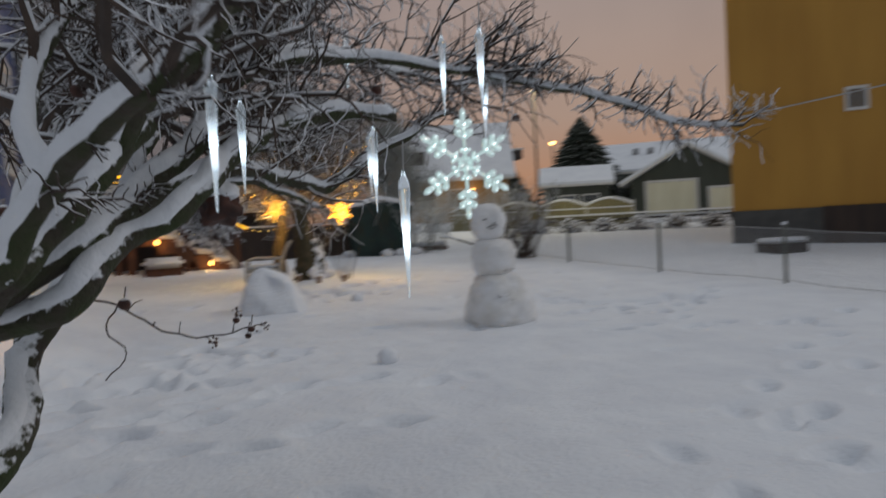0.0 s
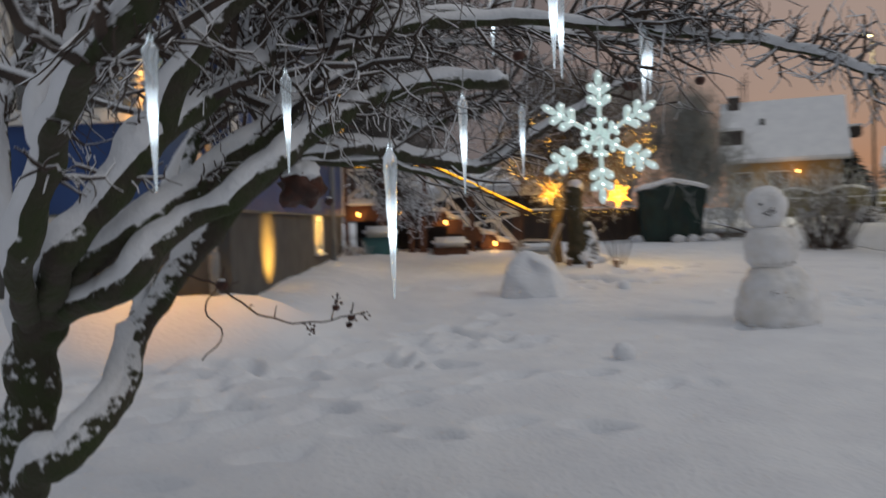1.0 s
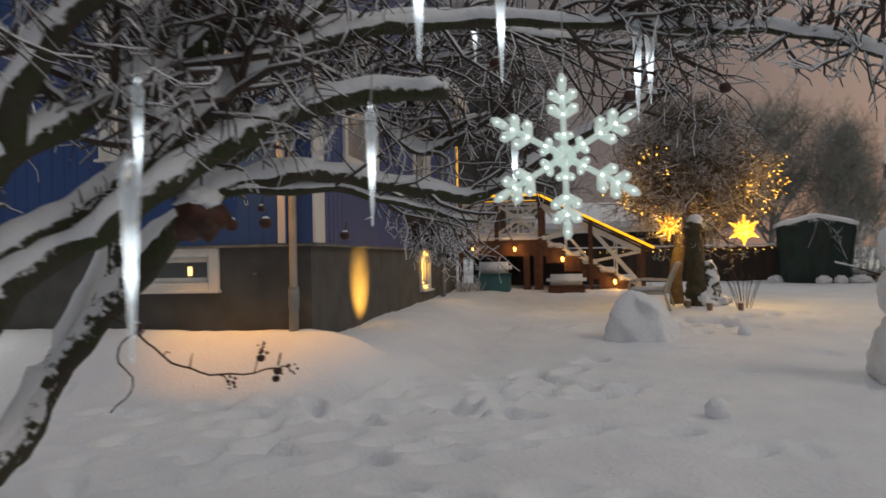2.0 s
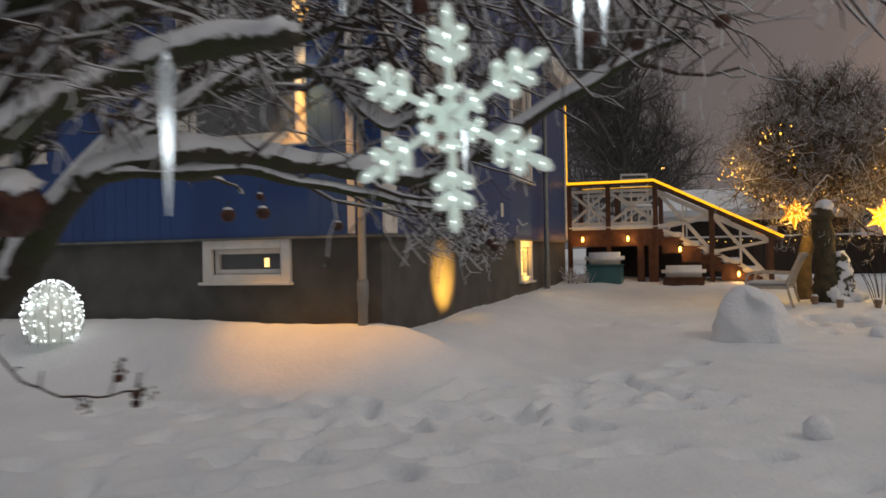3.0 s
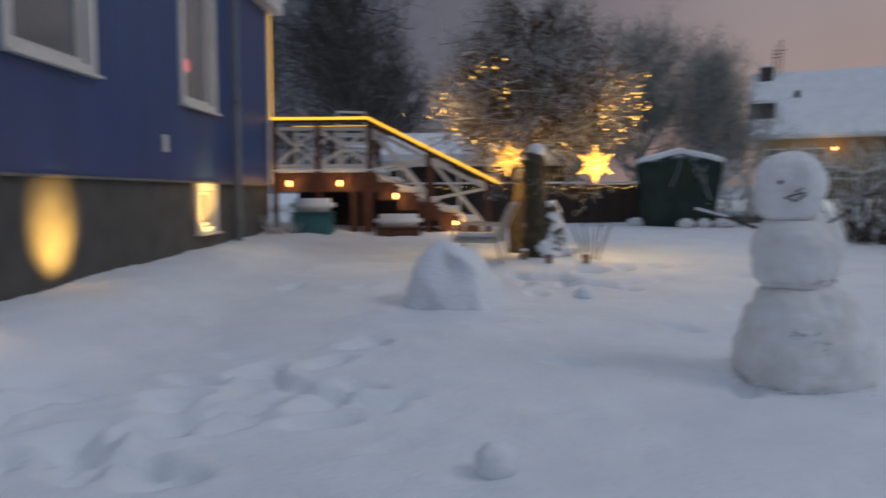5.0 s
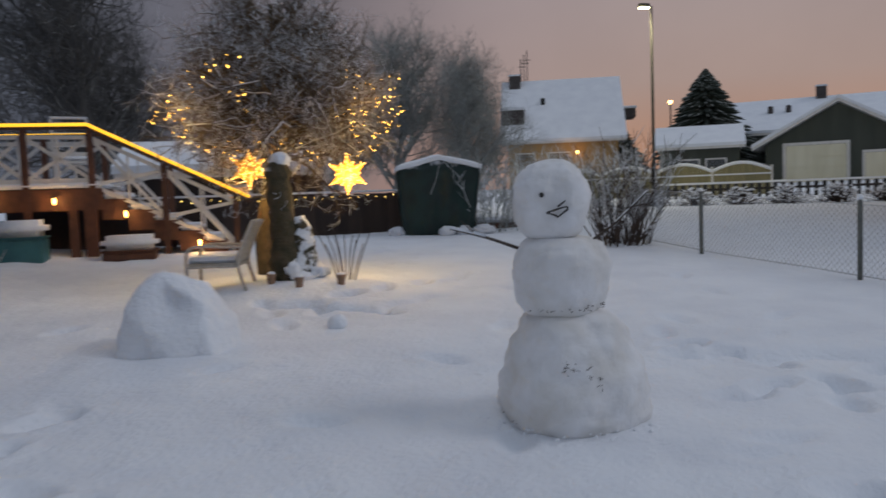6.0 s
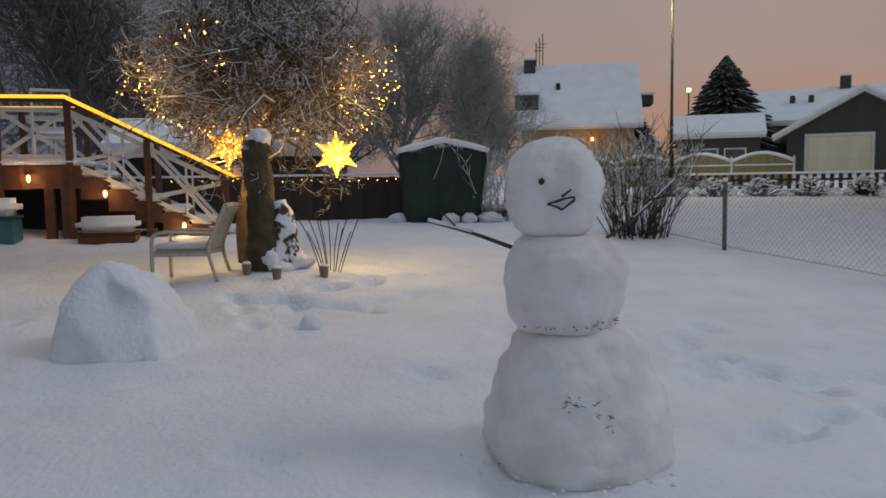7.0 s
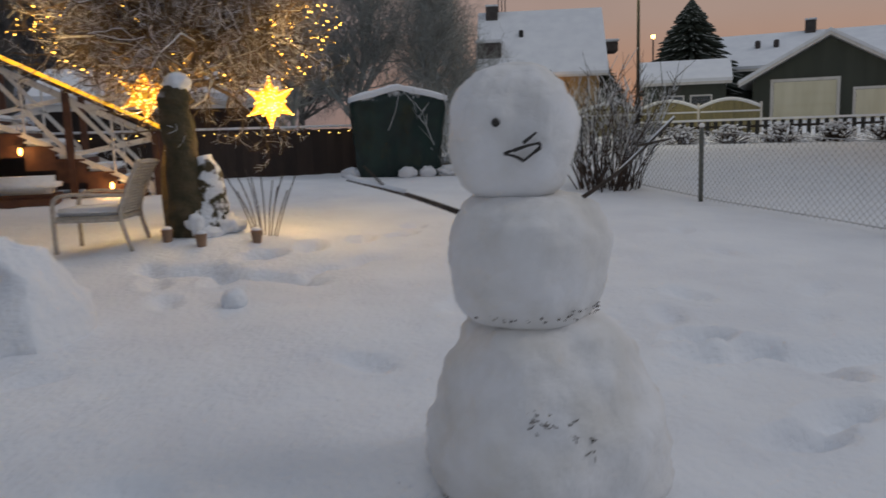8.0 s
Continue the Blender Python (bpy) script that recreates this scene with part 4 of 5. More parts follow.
# ---- furniture under a green cover ----
cover = thing("covered_furniture", 7.62, 10.75, 0.60, "garden furniture under a dark green tarpaulin topped with snow", "tarpaulin cover", rz=-10)
cover.scale = (1.10, 1.10, 1.06)
bm = bmesh.new()
bmesh.ops.create_cube(bm, size=2)
bmesh.ops.subdivide_edges(bm, edges=bm.edges, cuts=17, use_grid_fill=True)
for v in bm.verts:
    x, y, z = v.co
    t = (z + 1) / 2
    a = math.atan2(y, x)
    k = (0.86 + 0.20 * t) * (1 + 0.075 * math.sin(a * 9 + z * 1.5) * (1 - 0.8 * t) + 0.045 * math.sin(a * 17 - z * 2) * (1 - 0.8 * t))
    top = 0.17 * max(0, 1 - abs(x)) if z > 0.99 else 0
    nz = 0.035 * noise.noise(Vector((x * 2, y * 2, z * 2)))
    v.co = Vector((0.66 * x * k + nz, 0.45 * y * k + nz, 1.17 * t + top * 1.0 + (nz if t > 0 else 0)))
part("tarpaulin", bm, TARP, cover, "", True)
bm = bmesh.new()
bmesh.ops.create_cube(bm, size=2)
bmesh.ops.subdivide_edges(bm, edges=bm.edges, cuts=11, use_grid_fill=True)
for v in bm.verts:
    x, y, z = v.co
    edge = 1 - 0.35 * max(abs(x), abs(y)) ** 6
    nz = 0.02 * noise.noise(Vector((x * 3, y * 3, 0)))
    v.co = Vector((0.73 * x, 0.50 * y, 1.155 + 0.17 * max(0, 1 - abs(x)) + nz + (0.10 * edge if z > 0 else 0.01 * z)))
part("snow_cap", bm, SNOW, cover, "even layer of snow", True)
rope = Tubes()
rope.add([(0.02, -0.50, 1.30), (-0.05, -0.51, 1.0), (-0.16, -0.51, 0.72)], 0.007, 5)
part("cord", rope.mesh("cord"), WIRE, cover, "pale cord")
for x, y, r in ((-0.72, -0.2, 0.16), (0.1, -0.5, 0.14), (0.75, -0.3, 0.20), (0.4, -0.48, 0.12)):
    snow_ball("drift", cover, (x, y, 0.06), r, 0.09, x, 0.9, 0.2, SNOW)
bed = thing("raised_bed", 9.05, 11.6, 0.5, "low wooden raised bed filled with snow", "planter", rz=-15)
part("planks", boxed(-0.7, 0.7, -0.35, 0.35, -0.05, 0.24, bevel=0.01), BROWN, bed)
part("snow_fill", boxed(-0.72, 0.72, -0.37, 0.37, 0.245, 0.36, bevel=0.05), SNOW, bed, "", True)

# ---- dark board fence with a string of lights ----
fence = thing("board_fence", 0, 12.0, 0.5, "dark brown board fence with a string of tiny lights", "fence")
for k in range(56):
    h = 0.93 + 0.02 * math.sin(k * 3.3)
    part("board", boxed(1.2 + 0.135 * k, 1.2 + 0.135 * k + 0.1345, 0.003 * (k % 2), 0.022 + 0.003 * (k % 2), -0.1, h), DARKWOOD, fence)
part("rail", boxed(1.2, 8.76, 0.022, 0.07, 0.75, 0.84), DARKWOOD, fence)
part("cap_snow", boxed(1.2, 8.76, -0.02, 0.06, 0.96, 1.0, bevel=0.012), SNOW, fence)
t, b = Tubes(), Tubes()
line = [(1.6 + 0.06 * k, -0.03, 0.90 - 0.05 * math.sin(k * 0.31) ** 2) for k in range(112)]
t.add(line, 0.004, 3)
for p in line[::3]:
    b.blob((p[0], p[1] - 0.01, p[2]), 0.011)
part("wire", t.mesh("wire"), IRON, fence)
part("bulbs", b.mesh("bulbs"), LED_WARM, fence, "tiny warm bulbs", kind="stuff")

# ---- chain-link fence ----
link = thing("chain_link_fence", 10.42, 3.26, 0, "low galvanised chain-link fence on steel posts", "fence", rz=6)
co, si = math.cos(radians(6)), math.sin(radians(6))


def fence_z(u):
    """The snow's height under the fence, u metres along it."""
    return ground_z(10.42 - si * u, 3.26 + co * u)


for k in range(7):
    u = 5.2 - 2.61 * k
    z = fence_z(u)
    post = part("post", lathe(bmesh.new(), [(0.028, z - 0.1), (0.028, z + 0.86), (0.02, z + 0.885)], 10, (0, u, 0)), ZINC, link, "", True)
    part("snow_cap", lathe(bmesh.new(), [(0.03, z + 0.88), (0.036, z + 0.90), (0.02, z + 0.93)], 8, (0, u, 0)), SNOW, post)
w = Tubes()
H, PITCH = 0.80, 0.075
for k in range(int(16.0 / PITCH)):
    u = 5.2 - PITCH * k
    for sg in (-1, 1):
        e = u + sg * H
        if -10.5 < e < 5.2:
            w.add([(0.004 * sg, u + (e - u) * i / 6, fence_z(u + (e - u) * i / 6) + 0.03 + H * i / 6) for i in range(7)], 0.0024, 3, cap=False)
part("wire_mesh", w.mesh("wire_mesh"), WIRE, link, "", False, "stuff")
w = Tubes()
for h in (0.83, 0.05):
    w.add([(0, 5.2 - 0.5 * i, fence_z(5.2 - 0.5 * i) + h) for i in range(32)], 0.005, 4)
part("tension_wire", w.mesh("tension_wire"), WIRE, link)

# ---- stars of light ----


def light_star(x, y, z, rz):
    ob = thing("light_star", x, y, z, "hanging spiky star glowing golden yellow", "star lamp", "hanging stars", rz=rz)
    rg2 = random.Random(int(x * 10))
    core = lathe(bmesh.new(), [(0.02, -0.05), (0.085, -0.03), (0.10, 0.0), (0.085, 0.03), (0.02, 0.05)], 12)
    part("core", core, STARM, ob).rotation_euler = (math.pi / 2, 0, 0)
    bulbs = Tubes()
    for k in range(12):
        an = math.pi * k / 6 + math.pi / 2
        reach, fat = (0.245, 0.058) if k % 2 == 0 else (0.150, 0.034)
        d, v = Vector((math.cos(an), 0, math.sin(an))), Vector((-math.sin(an), 0, math.cos(an)))
        bm = bmesh.new()
        tip, foot = bm.verts.new(d * reach), bm.verts.new(d * 0.05)
        ring = [bm.verts.new(d * 0.095 + o) for o in (v * fat, Vector((0, -0.035, 0)), v * -fat, Vector((0, 0.035, 0)))]
        for a, b in zip(ring, ring[1:] + ring[:1]):
            bm.faces.new((a, b, tip))
            bm.faces.new((b, a, foot))
        bmesh.ops.recalc_face_normals(bm, faces=bm.faces)
        part("ray", bm, STARM, ob)
        for r in (0.05, 0.08, 0.11, 0.14, 0.17, 0.20, 0.235):
            if r < reach:
                bulbs.blob(d * r + v * rg2.uniform(-0.03, 0.03) * (1 - r / 0.25) + Vector((0, -0.050 * (1 - r / 0.27), 0)), 0.009)
    part("bulbs", bulbs.mesh("bulbs"), LED_WARM, ob, "", False, "stuff")
    c = Tubes()
    c.add([(0, 0, 0.2), (0.01, 0, 0.75)], 0.005, 4)
    part("cord", c.mesh("cord"), IRON, ob)
    return ob


light_star(4.02, 5.54, 1.72, 15)
light_star(5.13, 5.32, 1.62, -10)

# ---- trees ----


def grow(wood, snow, p, d, length, r, depth, rg, droop=0.0, up=0.2, kids=3, snowy=0.8, tips=None, wander=0.22, keep=0.62, sides=4):
    """A branch that wanders and splits, gathered into tubes, with snow along its upper side."""
    n = 4 if depth > 0 else 3
    pts, rad = [Vector(p)], [r]
    d = Vector(d).normalized()
    for i in range(n):
        d = (d + Vector((rg.uniform(-wander, wander), rg.uniform(-wander, wander), rg.uniform(-wander, wander) * 0.7 + up * 0.25 - droop * 0.3))).normalized()
        pts.append(pts[-1] + d * length / n)
        rad.append(r * (1 - 0.5 * (i + 1) / n))
        if depth > 0:
            for q in range(kids if i else max(1, kids - 2)):
                a = rg.uniform(0, 6.28)
                side = d.cross(Vector((math.cos(a), math.sin(a), 0.3))).normalized()
                grow(wood, snow, pts[-1], d * 0.55 + side * rg.uniform(0.6, 1.0), length * keep * rg.uniform(0.7, 1.1), rad[-1] * 0.62, depth - 1, rg, droop, up, kids, snowy, tips, wander, keep, 3 if depth < 2 else sides)
    wood.add(pts, rad, sides if depth else 3, cap=False)
    if snow is not None and rg.random() < snowy:
        snow.add(pts, [max(a * 0.85, 0.0018) for a in rad], 4 if depth else 3, 0.75, cap=depth > 0)
    if tips is not None and depth == 0:
        tips.append(pts[-1])


def bare_tree(name, x, y, z, h, seed, label, wood_mat, snow_mat, kids=3, depth=3, snowy=0.6, width=0.7, trunk=0.12, rz=0):
    ob = thing(name, x, y, z, label, "tree", "bare trees behind the garden", rz=rz)
    rg = random.Random(seed)
    a, b, c = Tubes(), Tubes(), Tubes()
    line = smooth_line([(0, 0, -0.2), (0.04 * h * rg.uniform(-1, 1), 0, h * 0.25), (0.05 * h * rg.uniform(-1, 1), 0.03 * h, h * 0.55), (0.0, 0, h * 0.85)], 4)
    a.add(line, [trunk * (1 - 0.8 * i / len(line)) for i in range(len(line))], 8)
    for i, p in enumerate(line[3:]):
        for k in range(kids):
            ang = rg.uniform(0, 6.28)
            f = 1 - 0.55 * i / len(line)
            grow(c, b, p, (math.cos(ang) * width, math.sin(ang) * width, rg.uniform(0.25, 0.9)), h * 0.36 * f, trunk * 0.36 * f, depth - 1, rg, 0.0, 0.35, 2, snowy, None, 0.25, 0.6)
    part("trunk", a.mesh("trunk"), wood_mat, ob, "", True)
    part("crown", c.mesh("crown"), wood_mat, ob, "", False, "stuff")
    part("frost", b.mesh("frost"), snow_mat, ob, "", False, "stuff")
    return ob


bare_tree("bare_tree", 8.2, 16.8, 0.55, 4.9, 21, "leafless frosted tree behind the garden", FARFROST, FARFROST, 4, 4, 0.5, 0.55, 0.10)
T2 = bare_tree("bare_tree", 9.6, 15.4, 0.55, 4.1, 22, "leafless frosted tree behind the garden", FARFROST, FARFROST, 3, 4, 0.5, 0.34, 0.09)
T3 = bare_tree("bare_tree", -0.8, 21.5, 0.6, 8.6, 23, "tall dark leafless tree behind the deck", DARKTWIG, FARFROST, 4, 4, 0.10, 0.85, 0.20)
for m in (pose(6.9, 19.5, 0.6, 0, 0, 140), pose(10.6, 18.2, 0.6, 0, 0, 33)):
    copy_thing(T2, m)
for m in (pose(-5.5, 25.0, 0.6, 0, 0, 160), pose(-2.0, 32.0, 0.6, 0, 0, 10), pose(9.0, 38.0, 0.6, 0, 0, 300)):
    copy_thing(T3, m)

fairy_tree = thing("lit_garden_tree", 4.20, 6.1, ground_z(4.2, 6.1), "spreading snow-laden garden tree wound with golden fairy lights", "tree")
rg = random.Random(31)
a, b, c, bulbs, tips = Tubes(), Tubes(), Tubes(), Tubes(), []
line = smooth_line([(0, 0, -0.1), (-0.03, 0, 0.5), (0.06, 0, 1.0), (0.10, 0.05, 1.5), (0.15, 0.05, 2.0), (0.20, 0.02, 2.7), (0.18, 0.0, 3.3)], 5)
a.add(line, [0.125 - 0.095 * i / len(line) for i in range(len(line))], 10)
for k in range(26):
    ang = 2.399 * k
    z0 = 2.0 + 0.045 * k
    grow(c, b, (0.18 + 0.05 * math.cos(ang), 0.05 * math.sin(ang), z0), (math.cos(ang), math.sin(ang), rg.uniform(0.15, 0.9)), 1.15 - 0.024 * k, 0.030, 3, rg, 0.14, 0.16, 2, 0.4, None, 0.42, 0.50)
for k in range(84):
    ang = 2.399 * k
    rise = (0.05, 0.35, 0.8, 1.6)[k % 4] * rg.uniform(0.8, 1.2)
    z0 = 1.40 + 0.5 * rg.random()
    grow(c, b, (0.18 + 0.05 * math.cos(ang), 0.05 * math.sin(ang), z0), (math.cos(ang), math.sin(ang), rise), rg.uniform(0.95, 1.25), 0.030, 3, rg, 0.14 if k % 4 else 0.0, 0.18, 2, 0.4, tips, 0.42, 0.50)
STRINGS = [
    [(-1.15, -0.5, 1.84), (-1.05, -0.6, 1.94), (-0.95, -0.6, 1.76), (-0.75, -0.8, 1.54), (-0.4, -0.8, 1.52)],
    [(-1.1, -0.5, 1.82), (-0.8, -0.7, 2.07), (-0.6, -0.8, 2.37), (-0.35, -0.8, 2.47), (-0.25, -0.8, 2.17), (-0.25, -0.8, 1.92)],
    [(-0.3, -0.8, 1.47), (0.2, -0.8, 1.57), (0.6, -0.8, 1.34)],
    [(1.0, -0.6, 2.37), (1.05, -0.7, 2.07), (0.95, -0.8, 1.82), (1.1, -0.8, 1.52), (1.0, -0.8, 1.27)],
    [(1.15, -0.6, 2.34), (1.35, -0.6, 2.12), (1.5, -0.5, 1.92), (1.4, -0.6, 1.67), (1.2, -0.7, 1.47)],
    [(1.1, -0.6, 1.77), (1.3, -0.6, 1.92), (1.5, -0.5, 2.37), (1.6, -0.5, 1.97), (1.45, -0.6, 1.74)],
]
for pts in STRINGS:
    way = smooth_line(pts, 7)
    b2 = [p + Vector((rg.gauss(0, 0.06), rg.gauss(0, 0.10), rg.gauss(0, 0.05))) for p in way]
    c.add(b2, 0.0035, 3)
    for p in b2:
        bulbs.blob(p + Vector((0, -0.015, -0.01)), rg.choice((0.004, 0.005, 0.006, 0.009)))
part("trunk", a.mesh("trunk"), TREEBARK, fairy_tree, "", True)
part("crown", c.mesh("crown"), GOLDTWIG, fairy_tree, "", False, "stuff")
part("snow", b.mesh("snow"), SNOW, fairy_tree, "", False, "stuff")
part("fairy_lights", bulbs.mesh("bulbs"), FAIRY, fairy_tree, "tiny golden bulbs", False, "stuff")

# ---- the apple tree over the path ----
apple_tree = thing("apple_tree", 0, 0, 0, "old leafless apple tree with snow along its mossy limbs", "tree")
BOUGHS = [
    # kind, line, radius at its foot and tip, shoots: 0 none, 1 some, 2 many
    ("trunk", [(0.60, -5.50, -0.25), (0.73, -5.52, 0.25), (0.80, -5.52, 0.57), (0.84, -5.52, 0.83), (0.90, -5.56, 1.00), (1.00, -5.66, 1.06)], 0.100, 0.060, 0),
    ("limb", [(0.76, -5.54, 0.38), (0.92, -5.66, 0.53), (1.05, -5.66, 0.62), (1.11, -5.60, 0.70), (1.10, -5.50, 0.80), (1.13, -5.40, 0.91), (1.19, -5.34, 1.03), (1.26, -5.28, 1.15), (1.32, -5.25, 1.22), (1.44, -5.26, 1.33), (1.57, -5.28, 1.43)], 0.062, 0.036, 0),
    ("limb", [(1.57, -5.28, 1.43), (1.69, -5.23, 1.485), (1.83, -5.20, 1.505), (1.94, -5.09, 1.505), (2.05, -4.96, 1.485), (2.18, -4.84, 1.46), (2.31, -4.71, 1.45), (2.45, -4.64, 1.53), (2.59, -4.61, 1.62), (2.74, -4.62, 1.69), (2.89, -4.57, 1.78), (3.04, -4.52, 1.85)], 0.034, 0.013, 1),
    ("limb", [(1.62, -5.26, 1.45), (1.76, -5.21, 1.455), (1.92, -5.08, 1.455), (2.05, -4.94, 1.43), (2.18, -4.78, 1.39), (2.30, -4.62, 1.37)], 0.018, 0.008, 1),
    ("limb", [(0.90, -5.56, 0.97), (1.10, -5.72, 1.03), (1.28, -5.86, 1.10), (1.36, -5.85, 1.18), (1.43, -5.80, 1.25), (1.55, -5.79, 1.31), (1.65, -5.76, 1.39), (1.73, -5.68, 1.465), (1.82, -5.61, 1.555), (1.94, -5.54, 1.615), (2.08, -5.51, 1.655), (2.22, -5.51, 1.675), (2.365, -5.55, 1.66)], 0.040, 0.026, 0),
    ("limb", [(0.94, -5.60, 1.02), (1.12, -5.78, 1.12), (1.33, -5.85, 1.26), (1.40, -5.77, 1.32), (1.48, -5.68, 1.40), (1.57, -5.65, 1.47), (1.65, -5.61, 1.55), (1.71, -5.53, 1.66), (1.77, -5.43, 1.78), (1.86, -5.38, 1.88), (2.02, -5.28, 2.06)], 0.042, 0.022, 1),
    ("limb", [(0.88, -5.56, 0.96), (1.02, -5.90, 1.07), (1.15, -6.14, 1.19), (1.21, -6.19, 1.29), (1.28, -6.24, 1.385), (1.35, -6.34, 1.47), (1.44, -6.43, 1.53), (1.53, -6.48, 1.59), (1.60, -6.51, 1.67), (1.66, -6.54, 1.80), (1.72, -6.56, 1.95)], 0.036, 0.022, 1),
    ("limb", [(0.92, -5.58, 1.00), (1.03, -5.80, 1.07), (1.15, -5.95, 1.17), (1.24, -5.95, 1.27), (1.33, -5.95, 1.36), (1.41, -5.93, 1.47), (1.48, -5.83, 1.57), (1.56, -5.70, 1.67), (1.64, -5.55, 1.78), (1.76, -5.52, 1.89), (1.85, -5.52, 2.02)], 0.046, 0.028, 1),
    ("limb", [(1.30, -4.62, 1.56), (1.10, -4.20, 1.58), (1.04, -3.86, 1.56), (1.00, -3.72, 1.53)], 0.012, 0.004, 0),
    ("limb", [(1.62, -5.26, 1.45), (1.58, -4.80, 1.50), (1.60, -4.30, 1.56), (1.66, -3.90, 1.60), (1.74, -3.64, 1.57), (1.88, -3.40, 1.46)], 0.020, 0.007, 0),
    ("limb", [(1.44, -5.26, 1.34), (1.50, -5.00, 1.58), (1.60, -4.72, 1.78), (1.76, -4.47, 1.88), (1.86, -4.44, 1.82), (1.95, -4.42, 1.74), (2.06, -4.42, 1.67), (2.19, -4.44, 1.69), (2.32, -4.43, 1.73), (2.46, -4.38, 1.80)], 0.030, 0.016, 1),
    ("limb", [(1.72, -5.50, 1.70), (1.95, -5.35, 1.86), (2.30, -5.22, 1.93), (2.70, -5.22, 1.89), (2.94, -5.26, 1.86), (3.09, -5.48, 1.78), (3.20, -5.72, 1.69), (3.26, -5.97, 1.58), (3.38, -6.15, 1.55)], 0.024, 0.007, 2),
    ("limb", [(1.86, -5.38, 1.88), (2.15, -5.15, 1.98), (2.50, -4.95, 1.97), (2.85, -4.80, 1.93), (3.20, -4.70, 1.95)], 0.020, 0.008, 2),
    ("limb", [(1.50, -5.00, 1.58), (1.75, -4.75, 1.86), (2.05, -4.60, 1.98), (2.40, -4.45, 2.02)], 0.020, 0.009, 2),
    ("limb", [(1.41, -5.93, 1.47), (1.50, -5.98, 1.62), (1.62, -5.95, 1.80), (1.85, -5.88, 1.95), (2.20, -5.85, 2.02)], 0.034, 0.016, 1),
    ("limb", [(1.28, -6.24, 1.385), (1.24, -6.16, 1.55), (1.28, -6.05, 1.75), (1.40, -5.90, 1.95)], 0.026, 0.014, 1),
    ("limb", [(1.13, -5.40, 0.92), (1.08, -5.10, 1.20), (1.12, -4.80, 1.55), (1.25, -4.50, 1.85), (1.45, -4.30, 2.10)], 0.034, 0.016, 1),
    ("limb", [(1.26, -5.28, 1.16), (1.24, -5.22, 1.45), (1.34, -5.10, 1.75), (1.50, -4.95, 2.05)], 0.030, 0.016, 1),
    ("limb", [(1.17, -6.15, 1.18), (1.02, -6.00, 1.40), (0.95, -5.80, 1.65), (1.00, -5.60, 1.95)], 0.030, 0.016, 1),
]


def ridge_of(limb, pts, radii):
    """A ridge of snow that thins out at both ends."""
    n = len(pts)
    if n < 3:
        return
    ease = [min(1.0, 0.25 + 0.38 * min(i, n - 1 - i)) for i in range(n)]
    t = Tubes()
    t.add([p - Vector((0, 0, r * 0.7 * (1 - e))) for p, r, e in zip(pts, radii, ease)], [r * e for r, e in zip(radii, ease)], 10)
    part("snow", t.mesh("snow"), SNOW, limb, "ridge of snow", True)


rg = random.Random(77)
twigs, twigsnow = Tubes(), Tubes()
for j, (name, pts, r0, r1, shoots) in enumerate(BOUGHS):
    line = smooth_line(pts, 7)
    n = len(line)
    line = [p + Vector((noise.noise(p * 6 + Vector((j, 0, 0))), noise.noise(p * 6 + Vector((0, j, 5))), noise.noise(p * 7 + Vector((0, 9, j))))) * 0.018 for p in line]
    rad = [(r0 + (r1 - r0) * i / (n - 1)) * (1 + 0.16 * noise.noise(p * 9)) for i, p in enumerate(line)]
    t = gnarled(line, rad, j * 1.7, 14, 0.30)
    limb = part(name, t.mesh(name), BARK, apple_tree, "dark bark with moss" if j == 0 else "", True)
    run_p, run_r = [], []
    for i, p in enumerate(line):
        d = (line[min(i + 1, n - 1)] - line[max(i - 1, 0)]).normalized()
        up = Vector((-0.22, -0.30, 1.0))
        up = (up - d * up.dot(d)).normalized()
        if abs(d.z) < 0.95 - 0.2 * max(0, noise.noise(p * 5)) and p.z > 0.3 and noise.noise(p * 4 + Vector((7, 0, j))) > -0.5:
            run_p.append(p + up * rad[i] * (0.72 + 0.18 * noise.noise(p * 13)))
            run_r.append(rad[i] * ((0.86 if rad[i] < 0.042 else 0.66) + 0.30 * noise.noise(p * 9)) + 0.004)
        elif run_p:
            ridge_of(limb, run_p, run_r)
            run_p, run_r = [], []
    ridge_of(limb, run_p, run_r)
    # side shoots
    if not shoots:
        continue
    fine = shoots == 2
    for i in range(n // 3, n):
        p = line[i]
        if rad[i] > 0.048:
            continue
        for q in range(2 if fine else rg.choice((0, 1, 1)) if p.z > 1.72 else rg.choice((0, 0, 1))):
            d = (line[min(i + 1, n - 1)] - line[i - 1]).normalized()
            a = rg.uniform(0, 6.28)
            side = d.cross(Vector((math.cos(a), math.sin(a), 0.2))).normalized()
            lift = rg.uniform(0.0, 0.9) if p.z > 1.6 else rg.uniform(-0.1, 0.5)
            v = d * 0.9 + side * 0.7 + Vector((0, 0, lift))
            grow(twigs, twigsnow, p, v, rg.uniform(0.16, 0.40) * (0.45 if p.x > 2.95 or p.y < -5.6 else 1.0), min(0.0085, rad[i] * 0.5), 1, rg, 0.09, 0.04, 2, 0.85, None, 0.50, 0.55)
        if not fine and p.z > 1.5 and p.x < 2.2 and rg.random() < 0.34:
            a = rg.uniform(0, 6.28)
            grow(twigs, twigsnow, p, (math.cos(a) * 0.8, math.sin(a) * 0.6 + 0.2, rg.uniform(0.1, 0.8)), rg.uniform(0.38, 0.6), 0.015, 2, rg, 0.05, 0.03, 2, 0.85, None, 0.48, 0.5)
